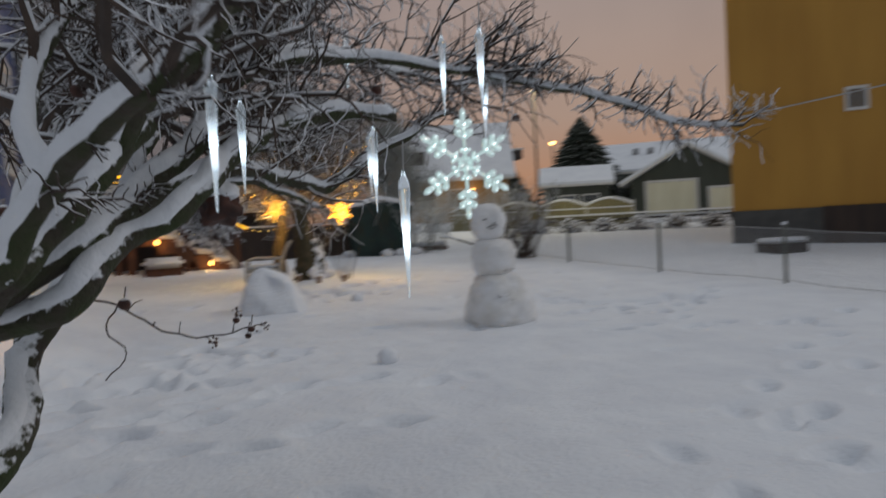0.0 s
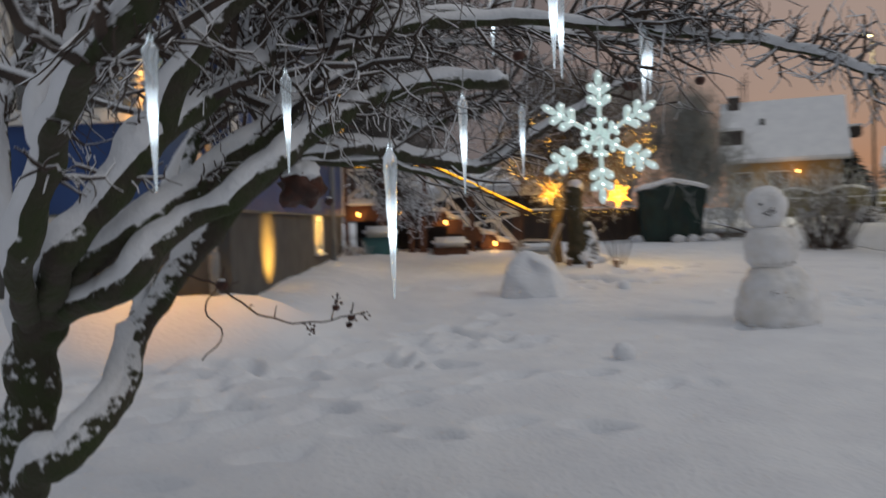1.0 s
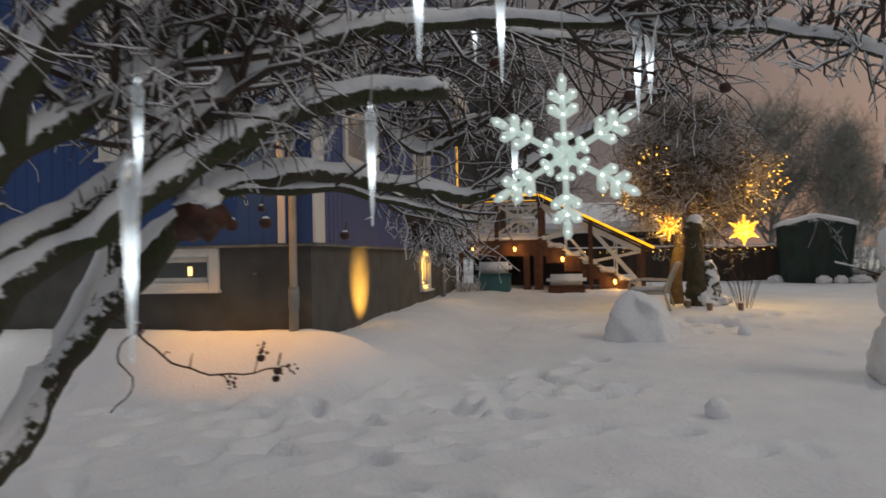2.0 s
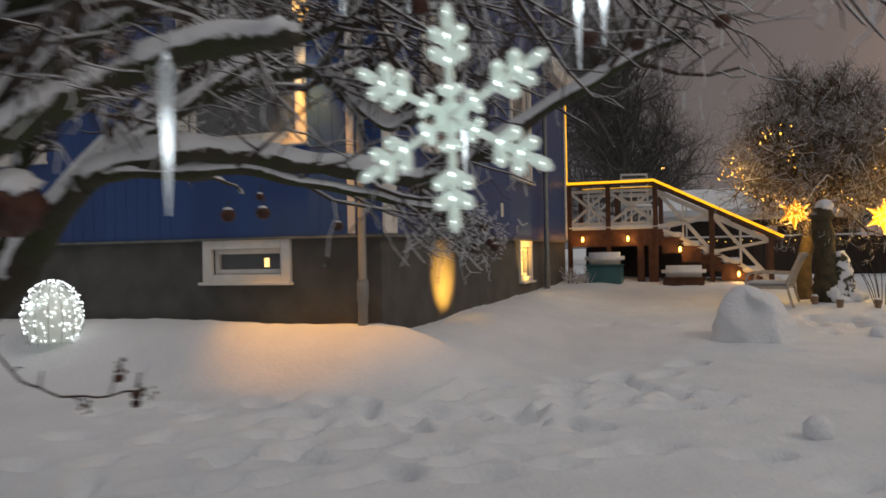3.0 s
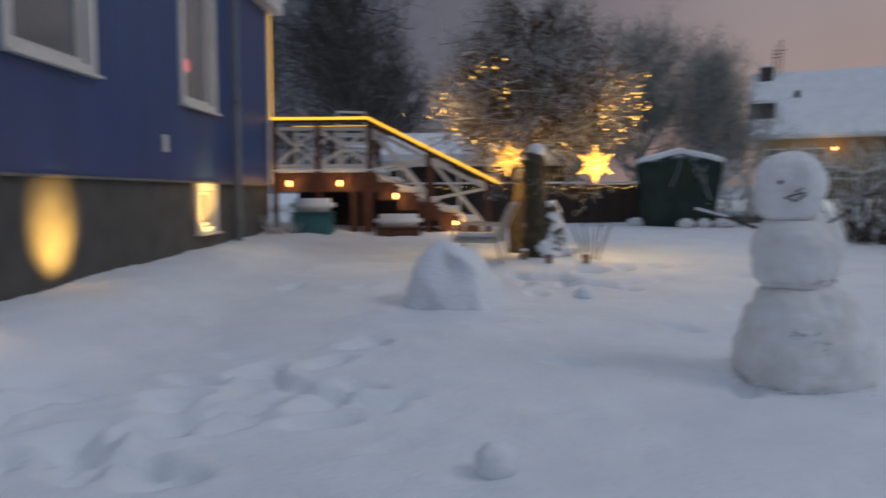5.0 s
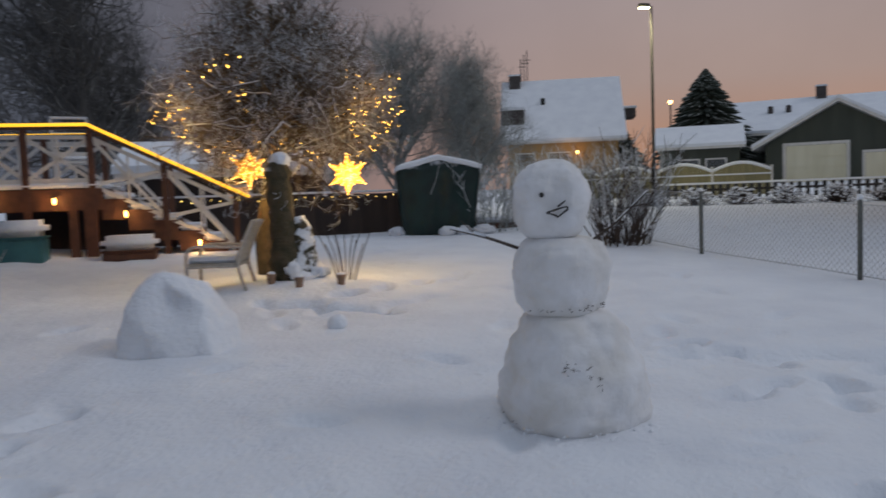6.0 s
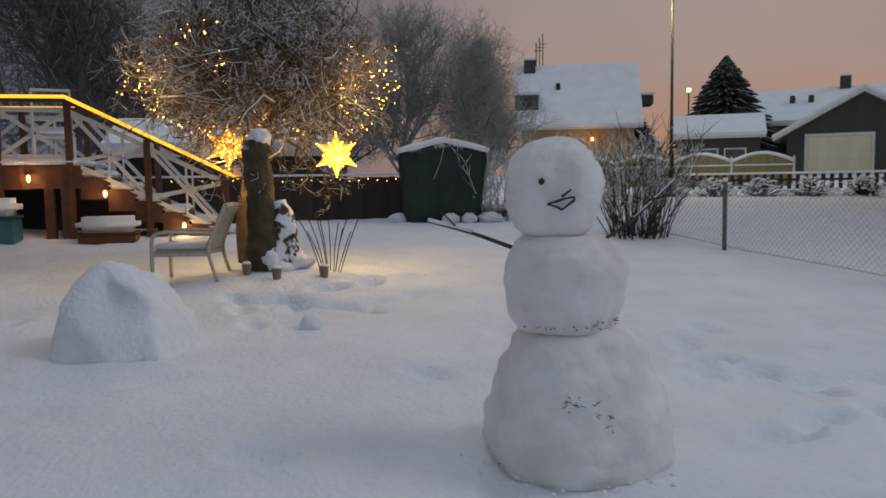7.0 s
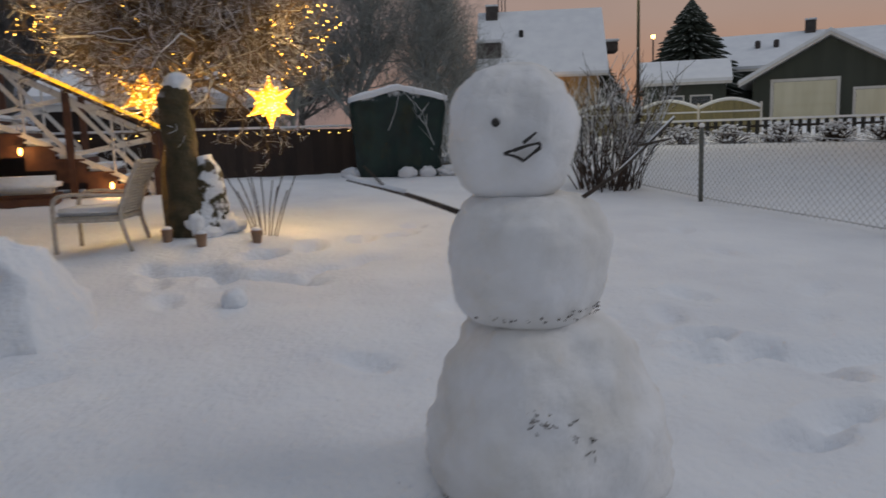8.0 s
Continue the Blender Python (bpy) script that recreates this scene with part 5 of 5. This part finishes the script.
# hanging apple-laden spray and the low twig
for k in range(46):
    f = rg.random()
    base = Vector((1.72, -3.66, 1.57)).lerp(Vector((1.95, -3.30, 1.36)), f) + Vector((rg.gauss(0, 0.03), rg.gauss(0, 0.05), rg.gauss(0, 0.02)))
    grow(twigs, twigsnow, base, (0.40 + rg.uniform(-0.3, 0.3), 0.75, -0.50 + rg.uniform(-0.2, 0.3)), rg.uniform(0.16, 0.26), 0.0045, 2, rg, 0.18, 0.0, 2, 0.35, None, 0.45, 0.5)
low = smooth_line([(1.22, -5.32, 1.10), (1.40, -5.42, 1.045), (1.53, -5.44, 0.955), (1.67, -5.42, 0.915), (1.83, -5.39, 0.93)], 5)
twigs.add([p + Vector((0, 0, 0.004 * math.sin(i * 1.7))) for i, p in enumerate(low)], [0.0040 - 0.00008 * i for i in range(len(low))], 5)
low2 = smooth_line([(1.40, -5.42, 1.045), (1.36, -5.44, 0.97), (1.42, -5.45, 0.89), (1.35, -5.46, 0.81)], 4)
twigs.add([p + Vector((0.003 * math.sin(i * 2.1), 0, 0)) for i, p in enumerate(low2)], [0.0032 - 0.00008 * i for i in range(len(low2))], 5)
seeds = Tubes()
for i in (6, 9, 12, 15, 18, len(low) - 1):
    p = low[i]
    e = p + Vector((rg.uniform(0.0, 0.06), rg.uniform(-0.03, 0.03), rg.uniform(-0.05, 0.07)))
    twigs.add([p, (p + e) / 2 + Vector((0, 0, 0.008)), e], [0.0026, 0.0020, 0.0014], 4)
    for q in range(9 if i > 12 else 0):
        seeds.blob(e + Vector((rg.gauss(0, 0.012), rg.gauss(0, 0.012), rg.gauss(0, 0.012))), rg.uniform(0.003, 0.007))
part("seed_heads", seeds.mesh("seed_heads"), APPLE, apple_tree, "dry dark seed heads", False, "stuff")
part("crown", twigs.mesh("crown"), TWIG, apple_tree, "", False, "stuff")
part("twig_snow", twigsnow.mesh("twig_snow"), SNOW, apple_tree, "", False, "stuff")


def apple(x, y, z, r):
    ob = part("withered_apple", lathe(bmesh.new(), [(r * 0.2, -r * 0.85), (r * 0.7, -r * 0.65), (r, 0), (r * 0.75, r * 0.6), (r * 0.2, r * 0.7)], 9, (x, y, z), 0.12, x * 9), APPLE, apple_tree, "", True)
    part("snow_cap", lathe(bmesh.new(), [(r * 0.62, r * 0.55), (r * 0.55, r * 0.75), (r * 0.3, r * 0.92), (r * 0.1, r * 0.96)], 8, (x, y, z), 0.15, y), SNOW, ob, "", True)
    t = Tubes()
    t.add([(x, y, z + r * 0.6), (x + 0.008, y + 0.004, z + r + 0.035)], 0.0025, 4)
    part("stalk", t.mesh("stalk"), TWIG, ob)


rg = random.Random(19)
for k in range(15):
    f = rg.random() ** 0.7
    p = Vector((1.75, -3.62, 1.50)).lerp(Vector((2.03, -3.16, 1.24)), f) + Vector((rg.gauss(0, 0.05), rg.gauss(0, 0.05), rg.gauss(0, 0.04)))
    apple(p.x, p.y, p.z, rg.uniform(0.020, 0.032))
for x, y, z, r in ((0.90, -3.72, 1.435, 0.040), (1.08, -3.70, 1.44, 0.036), (1.04, -3.66, 1.52, 0.022), (1.55, -3.85, 1.36, 0.026), (2.02, -4.97, 1.97, 0.028), (2.84, -5.09, 1.71, 0.022), (2.92, -4.84, 1.75, 0.020), (3.12, -5.04, 1.73, 0.020), (2.44, -5.10, 1.83, 0.024),
                   (1.82, -5.38, 0.90, 0.012), (1.83, -5.39, 0.925, 0.014), (1.78, -5.39, 0.96, 0.013), (1.42, -5.44, 1.05, 0.022), (1.32, -5.24, 1.78, 0.030), (1.57, -5.14, 1.88, 0.026)):
    apple(x, y, z, r)

feeder = thing("bird_food_ball", 1.72, -5.62, 1.345, "rough brown bird-food ball capped with snow, hung on the limb", "bird feeder")
snow_ball("ball", feeder, (0, 0, 0), 0.062, 0.055, 4, 0.95, 0.5, APPLE)
snow_ball("snow_cap", feeder, (0.0, 0.0, 0.05), 0.055, 0.035, 7, 0.95, 0.35, SNOW)
t = Tubes()
t.add([(0, 0, 0.05), (0.005, 0.01, 0.19)], 0.003, 4)
part("cord", t.mesh("cord"), IRON, feeder)

# ---- icicle lamps and the snowflake ----


def icicle(x, y, ztop, ztip, r=0.015):
    ob = thing("icicle_lamp", x, y, ztip, "clear acrylic icicle lamp with a cold glow", "icicle lamp", "icicle lamps")
    L = ztop - ztip
    prof = [(0.0015, 0)] + [(r * (0.12 + 0.88 * k / 11) * (1 + 0.10 * math.sin(k * 2.6 + x * 7)), L * k / 11) for k in range(1, 12)] + [(r * 0.5, L + 0.012), (r * 0.25, L + 0.03)]
    part("body", lathe(bmesh.new(), prof, 10, (0, 0, 0), 0.10, y), ICE, ob, "", True)
    t = Tubes()
    t.add([(0, 0, L + 0.02), (0.004, 0.002, L + 0.10)], 0.002, 4)
    part("cord", t.mesh("cord"), WIRE, ob)
    return ob


for a in ((1.605, -6.50, 1.572, 1.305), (2.043, -6.45, 1.36, 1.086), (2.21, -5.73, 1.57, 1.31), (2.51, -5.64, 1.90, 1.647),
          (2.85, -5.27, 1.87, 1.60), (2.89, -5.20, 1.86, 1.66), (1.75, -5.95, 1.61, 1.37), (2.414, -6.14, 1.80, 1.58), (2.357, -4.97, 2.08, 1.86), (2.47, -4.87, 1.66, 1.40)):
    icicle(*a)

flake = thing("snowflake_lamp", 2.65, -5.49, 1.485, "clear acrylic snowflake lamp with cold white lights", "snowflake lamp", rz=4)
leds = Tubes()
for k in range(6):
    ang = math.pi / 2 + k * math.pi / 3 + 0.02
    u, v = Vector((math.cos(ang), 0, math.sin(ang))), Vector((-math.sin(ang), 0, math.cos(ang)))
    t = Tubes()
    t.add([u * 0.0, u * 0.05, u * 0.11, u * 0.165], [0.013, 0.0085, 0.0085, 0.010], 8)
    t.add([u * 0.160, u * 0.178, u * 0.198, u * 0.212], [0.008, 0.0125, 0.0135, 0.005], 8)
    arm = part("arm", t.mesh("arm"), CLEAR, flake, "", True)
    for r, L, fat in ((0.040, 0.024, 0.7), (0.098, 0.040, 1.0), (0.136, 0.038, 1.0)):
        for sg in (-1, 1):
            way = (u * 0.85 + v * sg).normalized()
            a = u * r
            t = Tubes()
            t.add([a, a + way * L * 0.5, a + way * L * 0.95, a + way * L * 1.25], [0.008 * fat, 0.0125 * fat, 0.0160 * fat, 0.005], 8)
            part("leaf", t.mesh("leaf"), CLEAR, arm, "", True)
            leds.blob(a + way * L * 0.95 + Vector((0, -0.012 * fat, 0)), 0.0036 * fat)
    for r in (0.055, 0.105, 0.150, 0.192):
        leds.blob(u * r + Vector((0, -0.010, 0)), 0.0036)
part("hub", lathe(bmesh.new(), [(0.012, -0.011), (0.030, -0.008), (0.030, 0.008), (0.012, 0.011)], 6), CLEAR, flake).rotation_euler = (math.pi / 2, 0, 0)
part("bulbs", leds.mesh("bulbs"), LED_COLD, flake, "bright cold bulbs", False, "stuff")
t = Tubes()
t.add([(0, 0, 0.21), (0, 0, 0.45)], 0.002, 4)
part("cord", t.mesh("cord"), WIRE, flake)

cone = thing("light_cone_tree", -3.35, -0.75, ground_z(-3.35, -0.75), "small rounded tree of dense cold white lights", "light tree")
t, b = Tubes(), Tubes()
rg = random.Random(5)
for k in range(14):
    a = 6.28 * k / 14
    t.add(smooth_line([(0.24 * math.cos(a), 0.24 * math.sin(a), 0), (0.29 * math.cos(a), 0.29 * math.sin(a), 0.25), (0.20 * math.cos(a), 0.20 * math.sin(a), 0.52), (0.0, 0.0, 0.66)], 4), 0.004, 4)
for k in range(420):
    h = rg.random()
    a = rg.uniform(0, 6.28)
    r = 0.29 * math.sqrt(max(0.0, 1 - (1.75 * abs(h - 0.42)) ** 2)) * rg.uniform(0.9, 1.04)
    b.blob((r * math.cos(a), r * math.sin(a), 0.03 + 0.62 * h), 0.011)
part("frame", t.mesh("frame"), WIRE, cone)
# inner glowing body, added to fill the gaps between the bulbs with light
part("diffuser", lathe(bmesh.new(), [(0.20, 0.02), (0.27, 0.16), (0.28, 0.30), (0.20, 0.48), (0.08, 0.60)], 18), glowing("cone_inner_glow", (0.80, 0.88, 0.84), 0.16), cone, "added inner body that glows between the bulbs", True)
part("bulbs", b.mesh("bulbs"), LED_BLUE, cone, "dense cold white bulbs", False, "stuff")

# ---- houses and street beyond ----


def far_window(parent, x, z, w, h, y=-0.02, glass=None):
    win = new("window")
    win.parent = parent
    win.location = (x, y, z)
    for a in ((-0.07, w + 0.07, -0.07, 0.0), (-0.07, w + 0.07, h, h + 0.07), (-0.07, 0.0, 0.0, h), (w, w + 0.07, 0.0, h)):
        part("frame_bar", boxed(a[0], a[1], 0.0, 0.04, a[2], a[3]), WHITE, win)
    part("pane", boxed(0, w, 0.012, 0.02, 0, h), glass or GLASS, win)
    return win


def gable_house(name, x, y, z, rz, w, d, eave, ridge, wall, label, along=True, over=0.5, base=None):
    """Local x along the front, y to the back. along: the ridge runs along x, so that the front shows a slope; otherwise the front is a gable."""
    ob = thing(name, x, y, z, label, "house", rz=rz)
    bm = bmesh.new()
    if along:
        prof = [(0, -1.5), (d, -1.5), (d, eave), (d / 2, ridge), (0, eave)]
        a = [bm.verts.new((0, p, q)) for p, q in prof]
        b = [bm.verts.new((w, p, q)) for p, q in prof]
    else:
        prof = [(0, -1.5), (w, -1.5), (w, eave), (w / 2, ridge), (0, eave)]
        a = [bm.verts.new((p, 0, q)) for p, q in prof]
        b = [bm.verts.new((p, d, q)) for p, q in prof]
    bm.faces.new(a)
    bm.faces.new(list(reversed(b)))
    for i in range(5):
        j = (i + 1) % 5
        bm.faces.new((a[j], a[i], b[i], b[j]))
    bmesh.ops.recalc_face_normals(bm, faces=bm.faces)
    part("wall", bm, wall, ob)
    half = (d if along else w) / 2
    k = (ridge - eave) / half
    for nm, lo, th, m in (("roof", 0.03, 0.14, WHITE), ("roof_snow", 0.175, 0.16, SNOW)):
        bm = bmesh.new()
        for s in (-1, 1):
            e = over + (0.03 if nm == "roof_snow" else 0)
            o, i = (half - s * (half + e)), half
            zo, zi = eave - k * e + lo, ridge + lo
            L0, L1 = -e, (w if along else d) + e
            quad = [(o, zo), (i, zi), (i, zi + th), (o, zo + th)]
            va = [bm.verts.new((L0, p, q) if along else (p, L0, q)) for p, q in quad]
            vb = [bm.verts.new((L1, p, q) if along else (p, L1, q)) for p, q in quad]
            bm.faces.new(va)
            bm.faces.new(list(reversed(vb)))
            for q in range(4):
                r = (q + 1) % 4
                bm.faces.new((va[r], va[q], vb[q], vb[r]))
        bmesh.ops.recalc_face_normals(bm, faces=bm.faces)
        part(nm, bm, m, ob, "white roof edge" if nm == "roof" else "even snow on the roof")
    return ob


def chimney(parent, x, y, z, h, w=0.7):
    c = part("chimney", boxed(x, x + w, y, y + w, z, z + h, bevel=0.02), ROOFT, parent, "dark brick chimney")
    part("chimney_snow", boxed(x - 0.03, x + w + 0.03, y - 0.03, y + w + 0.03, z + h, z + h + 0.1, bevel=0.03), SNOW, c)


FARWALL = mat("far_ochre_boards", (0.46, 0.30, 0.13), (0.38, 0.25, 0.11), 0.8, scale=1, stretch=(1, 1, 0.2))
ha = gable_house("neighbour_house", 19.62, 39.97, 1.3, -22.7, 6.35, 7.6, 3.25, 6.75, FARWALL, "yellowish neighbour house under a wide snow-covered roof", True, 0.45)
chimney(ha, 0.0, 3.2, 6.0, 1.35)
for k in range(3):
    aerial = Tubes()
    aerial.add([(0.75 + 0.2 * k, 3.3, 7.0), (0.75 + 0.2 * k, 3.3, 8.4 + 0.25 * k)], 0.03, 5)
    aerial.add([(0.6 + 0.15 * k, 3.3, 7.9 + 0.2 * k), (1.1 + 0.15 * k, 3.3, 7.9 + 0.2 * k)], 0.02, 4)
    part("aerial", aerial.mesh("aerial"), IRON, ha)
part("roof_vent", boxed(1.95, 2.2, 1.9, 2.15, 5.2, 5.75, bevel=0.03), IRON, ha)
dormer = part("dormer", boxed(-0.40, 0.95, 0.55, 2.4, 3.9, 4.95, bevel=0.03), ROOFT, ha, "dark tiled dormer")
part("dormer_snow", boxed(-0.50, 1.05, 0.42, 2.6, 4.96, 5.14, bevel=0.06), SNOW, dormer)
part("balcony", boxed(6.36, 7.55, 1.6, 3.2, 4.3, 4.85, bevel=0.05), ROOFT, ha, "dark covered gable balcony")
part("balcony_snow", boxed(6.36, 7.62, 1.5, 3.3, 4.86, 5.0, bevel=0.05), SNOW, ha)
far_window(ha, 2.4, 1.2, 1.1, 1.1)
far_window(ha, 0.5, 1.2, 1.0, 1.1)
part("porch_lamp", lathe(bmesh.new(), [(0.03, 0), (0.07, 0.08), (0.05, 0.18)], 8, (4.0, -0.2, 2.2)), SODIUM, ha, "glowing amber porch lamp")
lamp("porch_glow", "POINT", (22.67, 37.63, 3.5), 12, AMBER, None, 0.1)

ga = gable_house("garage", 29.99, 30.45, 1.25, -41.6, 6.6, 7.0, 2.1, 3.95, GARAGE, "dark green timber garage with cream doors and snowy gable roof", False, 0.6)
d1 = part("garage_door", boxed(0.95, 3.65, -0.06, 0.02, -0.3, 1.95, bevel=0.01), CREAM, ga, "wide cream garage door")
for k in range(4):
    part("door_panel", boxed(1.05, 3.55, -0.075, -0.061, -0.2 + 0.53 * k, 0.27 + 0.53 * k, bevel=0.005), CREAM, d1)
part("door_trim", box(box(boxed(0.80, 0.94, -0.08, 0.0, -0.3, 2.1), 3.66, 3.80, -0.08, 0.0, -0.3, 2.1), 0.94, 3.66, -0.08, 0.0, 1.96, 2.1), WHITE, ga)
part("side_door", boxed(4.45, 5.85, -0.06, 0.02, -0.3, 1.45, bevel=0.01), CREAM, ga, "low cream door")
part("door_trim", box(box(boxed(4.33, 4.44, -0.08, 0.0, -0.3, 1.58), 5.86, 5.97, -0.08, 0.0, -0.3, 2.2), 4.44, 5.86, -0.08, 0.0, 1.46, 1.58), WHITE, ga)
part("wall_lamp", lathe(bmesh.new(), [(0.05, 0), (0.14, 0.12), (0.08, 0.3)], 8, (6.9, -0.3, 1.35)), SODIUM, ga, "glowing amber wall lamp")
hb = gable_house("rear_house", 32.68, 37.26, 1.4, -41.6, 12.0, 8.0, 3.0, 4.9, GARAGE, "long dark house with a snow-covered roof", True, 0.5)
chimney(hb, 4.6, 3.6, 4.6, 1.2, 0.6)
for q in (2.0, 3.0, 5.2):
    part("roof_vent", boxed(q, q + 0.3, 1.8, 2.1, 4.0, 4.65, bevel=0.05), ROOFT, hb)
sh = gable_house("shed", 25.38, 32.79, 1.2, -32.7, 3.9, 3.6, 2.15, 3.05, GARAGE, "low dark shed under a thick snow roof", True, 0.25)
far_window(sh, 1.0, 0.9, 0.9, 0.6)
far_window(sh, 2.3, 0.9, 0.9, 0.6)
hy = gable_house("yellow_house", 15.5, 6.8, 0.3, -44, 11, 9, 8.0, 10.5, OCHRE, "tall ochre yellow house on a dark grey plinth", True, 0.0)
part("plinth", boxed(-0.02, 11, -0.03, 0.0, -0.5, 0.96), PLINTH, hy, "grey plinth")
part("plinth_door", boxed(2.0, 8.0, -0.06, -0.031, 0.05, 0.98), DARKWOOD, hy, "dark boarded cellar front")
far_window(hy, 2.62, 3.25, 0.36, 0.42, -0.04)
t = Tubes()
t.add([(-0.1, -0.15, 3.2), (4, -0.25, 3.75), (8, -0.3, 4.5)], 0.018, 5)
part("cable", t.mesh("cable"), WIRE, hy)
snowy_box("garden_table", 14.72, 4.55, 0.9, 0.6, 0.28, 0.50, 0.12, DARKWOOD, "low dark garden table under snow beyond the fence", "table")

arched = thing("arched_fence", 24.17, 22.41, 0.95, "pale board fence with arched tops lit by a street lamp", "fence", rz=145.9)
for k in range(4):
    x0 = 0.05 + 2.2 * k
    for q in range(14):
        h = 0.95 + 0.30 * math.sin(math.pi * (q + 0.5) / 14)
        part("board", boxed(x0 + 0.155 * q, x0 + 0.155 * q + 0.150, -0.01, 0.015, -0.1, h), TANBOARD, arched)
    t = Tubes()
    t.add([(x0 + 2.17 * q / 12, 0, 0.99 + 0.30 * math.sin(math.pi * q / 12)) for q in range(13)], 0.065, 6)
    part("cap_snow", t.mesh("cap_snow"), SNOW, arched, "", True)
    part("post", boxed(x0 - 0.06, x0 + 0.02, -0.05, 0.05, -0.2, 1.15, bevel=0.01), WHITE, arched)
    part("rail_snow", boxed(x0, x0 + 2.12, -0.07, 0.05, 0.80, 0.86, bevel=0.02), SNOW, arched)
picket = thing("picket_fence", 18.92, 22.4, 0.72, "dark picket fence with snow on its rail", "fence", rz=-38.5)
for k in range(70):
    part("picket", boxed(0.26 * k, 0.26 * k + 0.13, -0.015, 0.015, -0.15, 0.68, bevel=0.01), IRON, picket)
part("rail", boxed(0, 18.2, 0.016, 0.07, 0.45, 0.53), DARKWOOD, picket)
part("rail_snow", boxed(-0.02, 18.2, -0.03, 0.06, 0.685, 0.76, bevel=0.02), SNOW, picket)
for k in range(9):
    x, y = 15.93 + 0.97 * k, 17.28 - 0.78 * k
    m = thing("snowy_mound_shrub", x, y, ground_z(x, y) - 0.05, "low rounded shrub buried in snow", "shrub", "shrubs along the picket fence")
    a, b = Tubes(), Tubes()
    rg = random.Random(90 + k)
    for q in range(170):
        an, el = rg.uniform(0, 6.28), rg.uniform(0.1, 1.5)
        d = Vector((math.cos(an) * math.cos(el) * 0.72, math.sin(an) * math.cos(el) * 0.72, math.sin(el) * 0.55)) * rg.uniform(0.7, 1.05)
        a.add([(0, 0, 0), d * 0.6, d], [0.012, 0.008, 0.004], 3)
        b.blob(d, rg.uniform(0.025, 0.065), 0.6)
    part("stem_mass", a.mesh("stem_mass"), TWIG, m, "", False, "stuff")
    part("snow", b.mesh("snow"), SNOW, m, "", False, "stuff")
lp = thing("street_lamp", 17.96, 20.6, 0.6, "tall dark street lamp with a glowing head", "street lamp")
part("pole", lathe(bmesh.new(), [(0.10, 0), (0.085, 1.6), (0.055, 1.65), (0.04, 6.95)], 10), POLE, lp, "", True)
part("arm", beam(bmesh.new(), (0, 0, 6.90), (-0.16, 0.02, 6.97), 0.05, 0.05), IRON, lp)
part("head", boxed(-0.46, -0.06, -0.08, 0.12, 6.92, 7.04, bevel=0.03), IRON, lp)
part("diffuser", boxed(-0.43, -0.09, -0.06, 0.10, 6.875, 6.915, bevel=0.01), STREET, lp, "glowing diffuser")
l2 = thing("far_street_lamp", 40.25, 56.24, 1.5, "distant street lamp glowing orange", "street lamp")
part("pole", lathe(bmesh.new(), [(0.09, 0), (0.06, 7.0)], 8), IRON, l2)
part("globe", lathe(bmesh.new(), [(0.05, 6.95), (0.18, 7.12), (0.14, 7.28)], 10), SODIUM, l2, "", True)

spruce = thing("spruce", 30.41, 36.21, 1.3, "dark conical spruce dusted with snow", "tree")
rg = random.Random(41)
a, b = Tubes(), Tubes()
trunk = Tubes()
trunk.add([(0, 0, -0.3), (0, 0, 6.6)], [0.16, 0.02], 8)
for k in range(2200):
    h = rg.random() ** 0.8
    L = 2.75 * min(1.0, 1.65 * (1 - h)) ** 0.8 + 0.12
    an = rg.uniform(0, 6.28)
    L *= rg.uniform(0.45, 1.12)
    p = Vector((0, 0, 0.5 + 6.2 * h))
    d = Vector((math.cos(an), math.sin(an), -0.30))
    m1, e = p + d * L * 0.55, p + d * L + Vector((0, 0, 0.05))
    a.add([p, m1, e], [0.05, 0.16, 0.02], 4)
    if rg.random() < 0.42:
        b.add([m1, e], [0.06, 0.02], 4, 1.2)
part("trunk", trunk.mesh("trunk"), BARK, spruce)
part("needles", a.mesh("needles"), CONIFER, spruce, "", False, "stuff")
part("snow", b.mesh("snow"), FARFROST, spruce, "", False, "stuff")
for m in (pose(35.41, 44.73, 1.4, 0, 0, 50), pose(27.37, 42.04, 1.3, 0, 0, 190)):
    copy_thing(spruce, m @ Matrix.Diagonal((0.8, 0.8, 0.72, 1)))

copy_thing(l2, pose(-1.5, 54.5, 0.1))
ds = gable_house("dark_shed", 1.6, 14.2, 0.5, -4, 4.2, 3.0, 1.45, 2.0, DARKWOOD, "low dark garden shed with one warmly lit window", True, 0.2)
far_window(ds, 2.15, 0.62, 0.42, 0.55, -0.02, glowing("lit_pane", (1.0, 0.52, 0.22), 0.35))
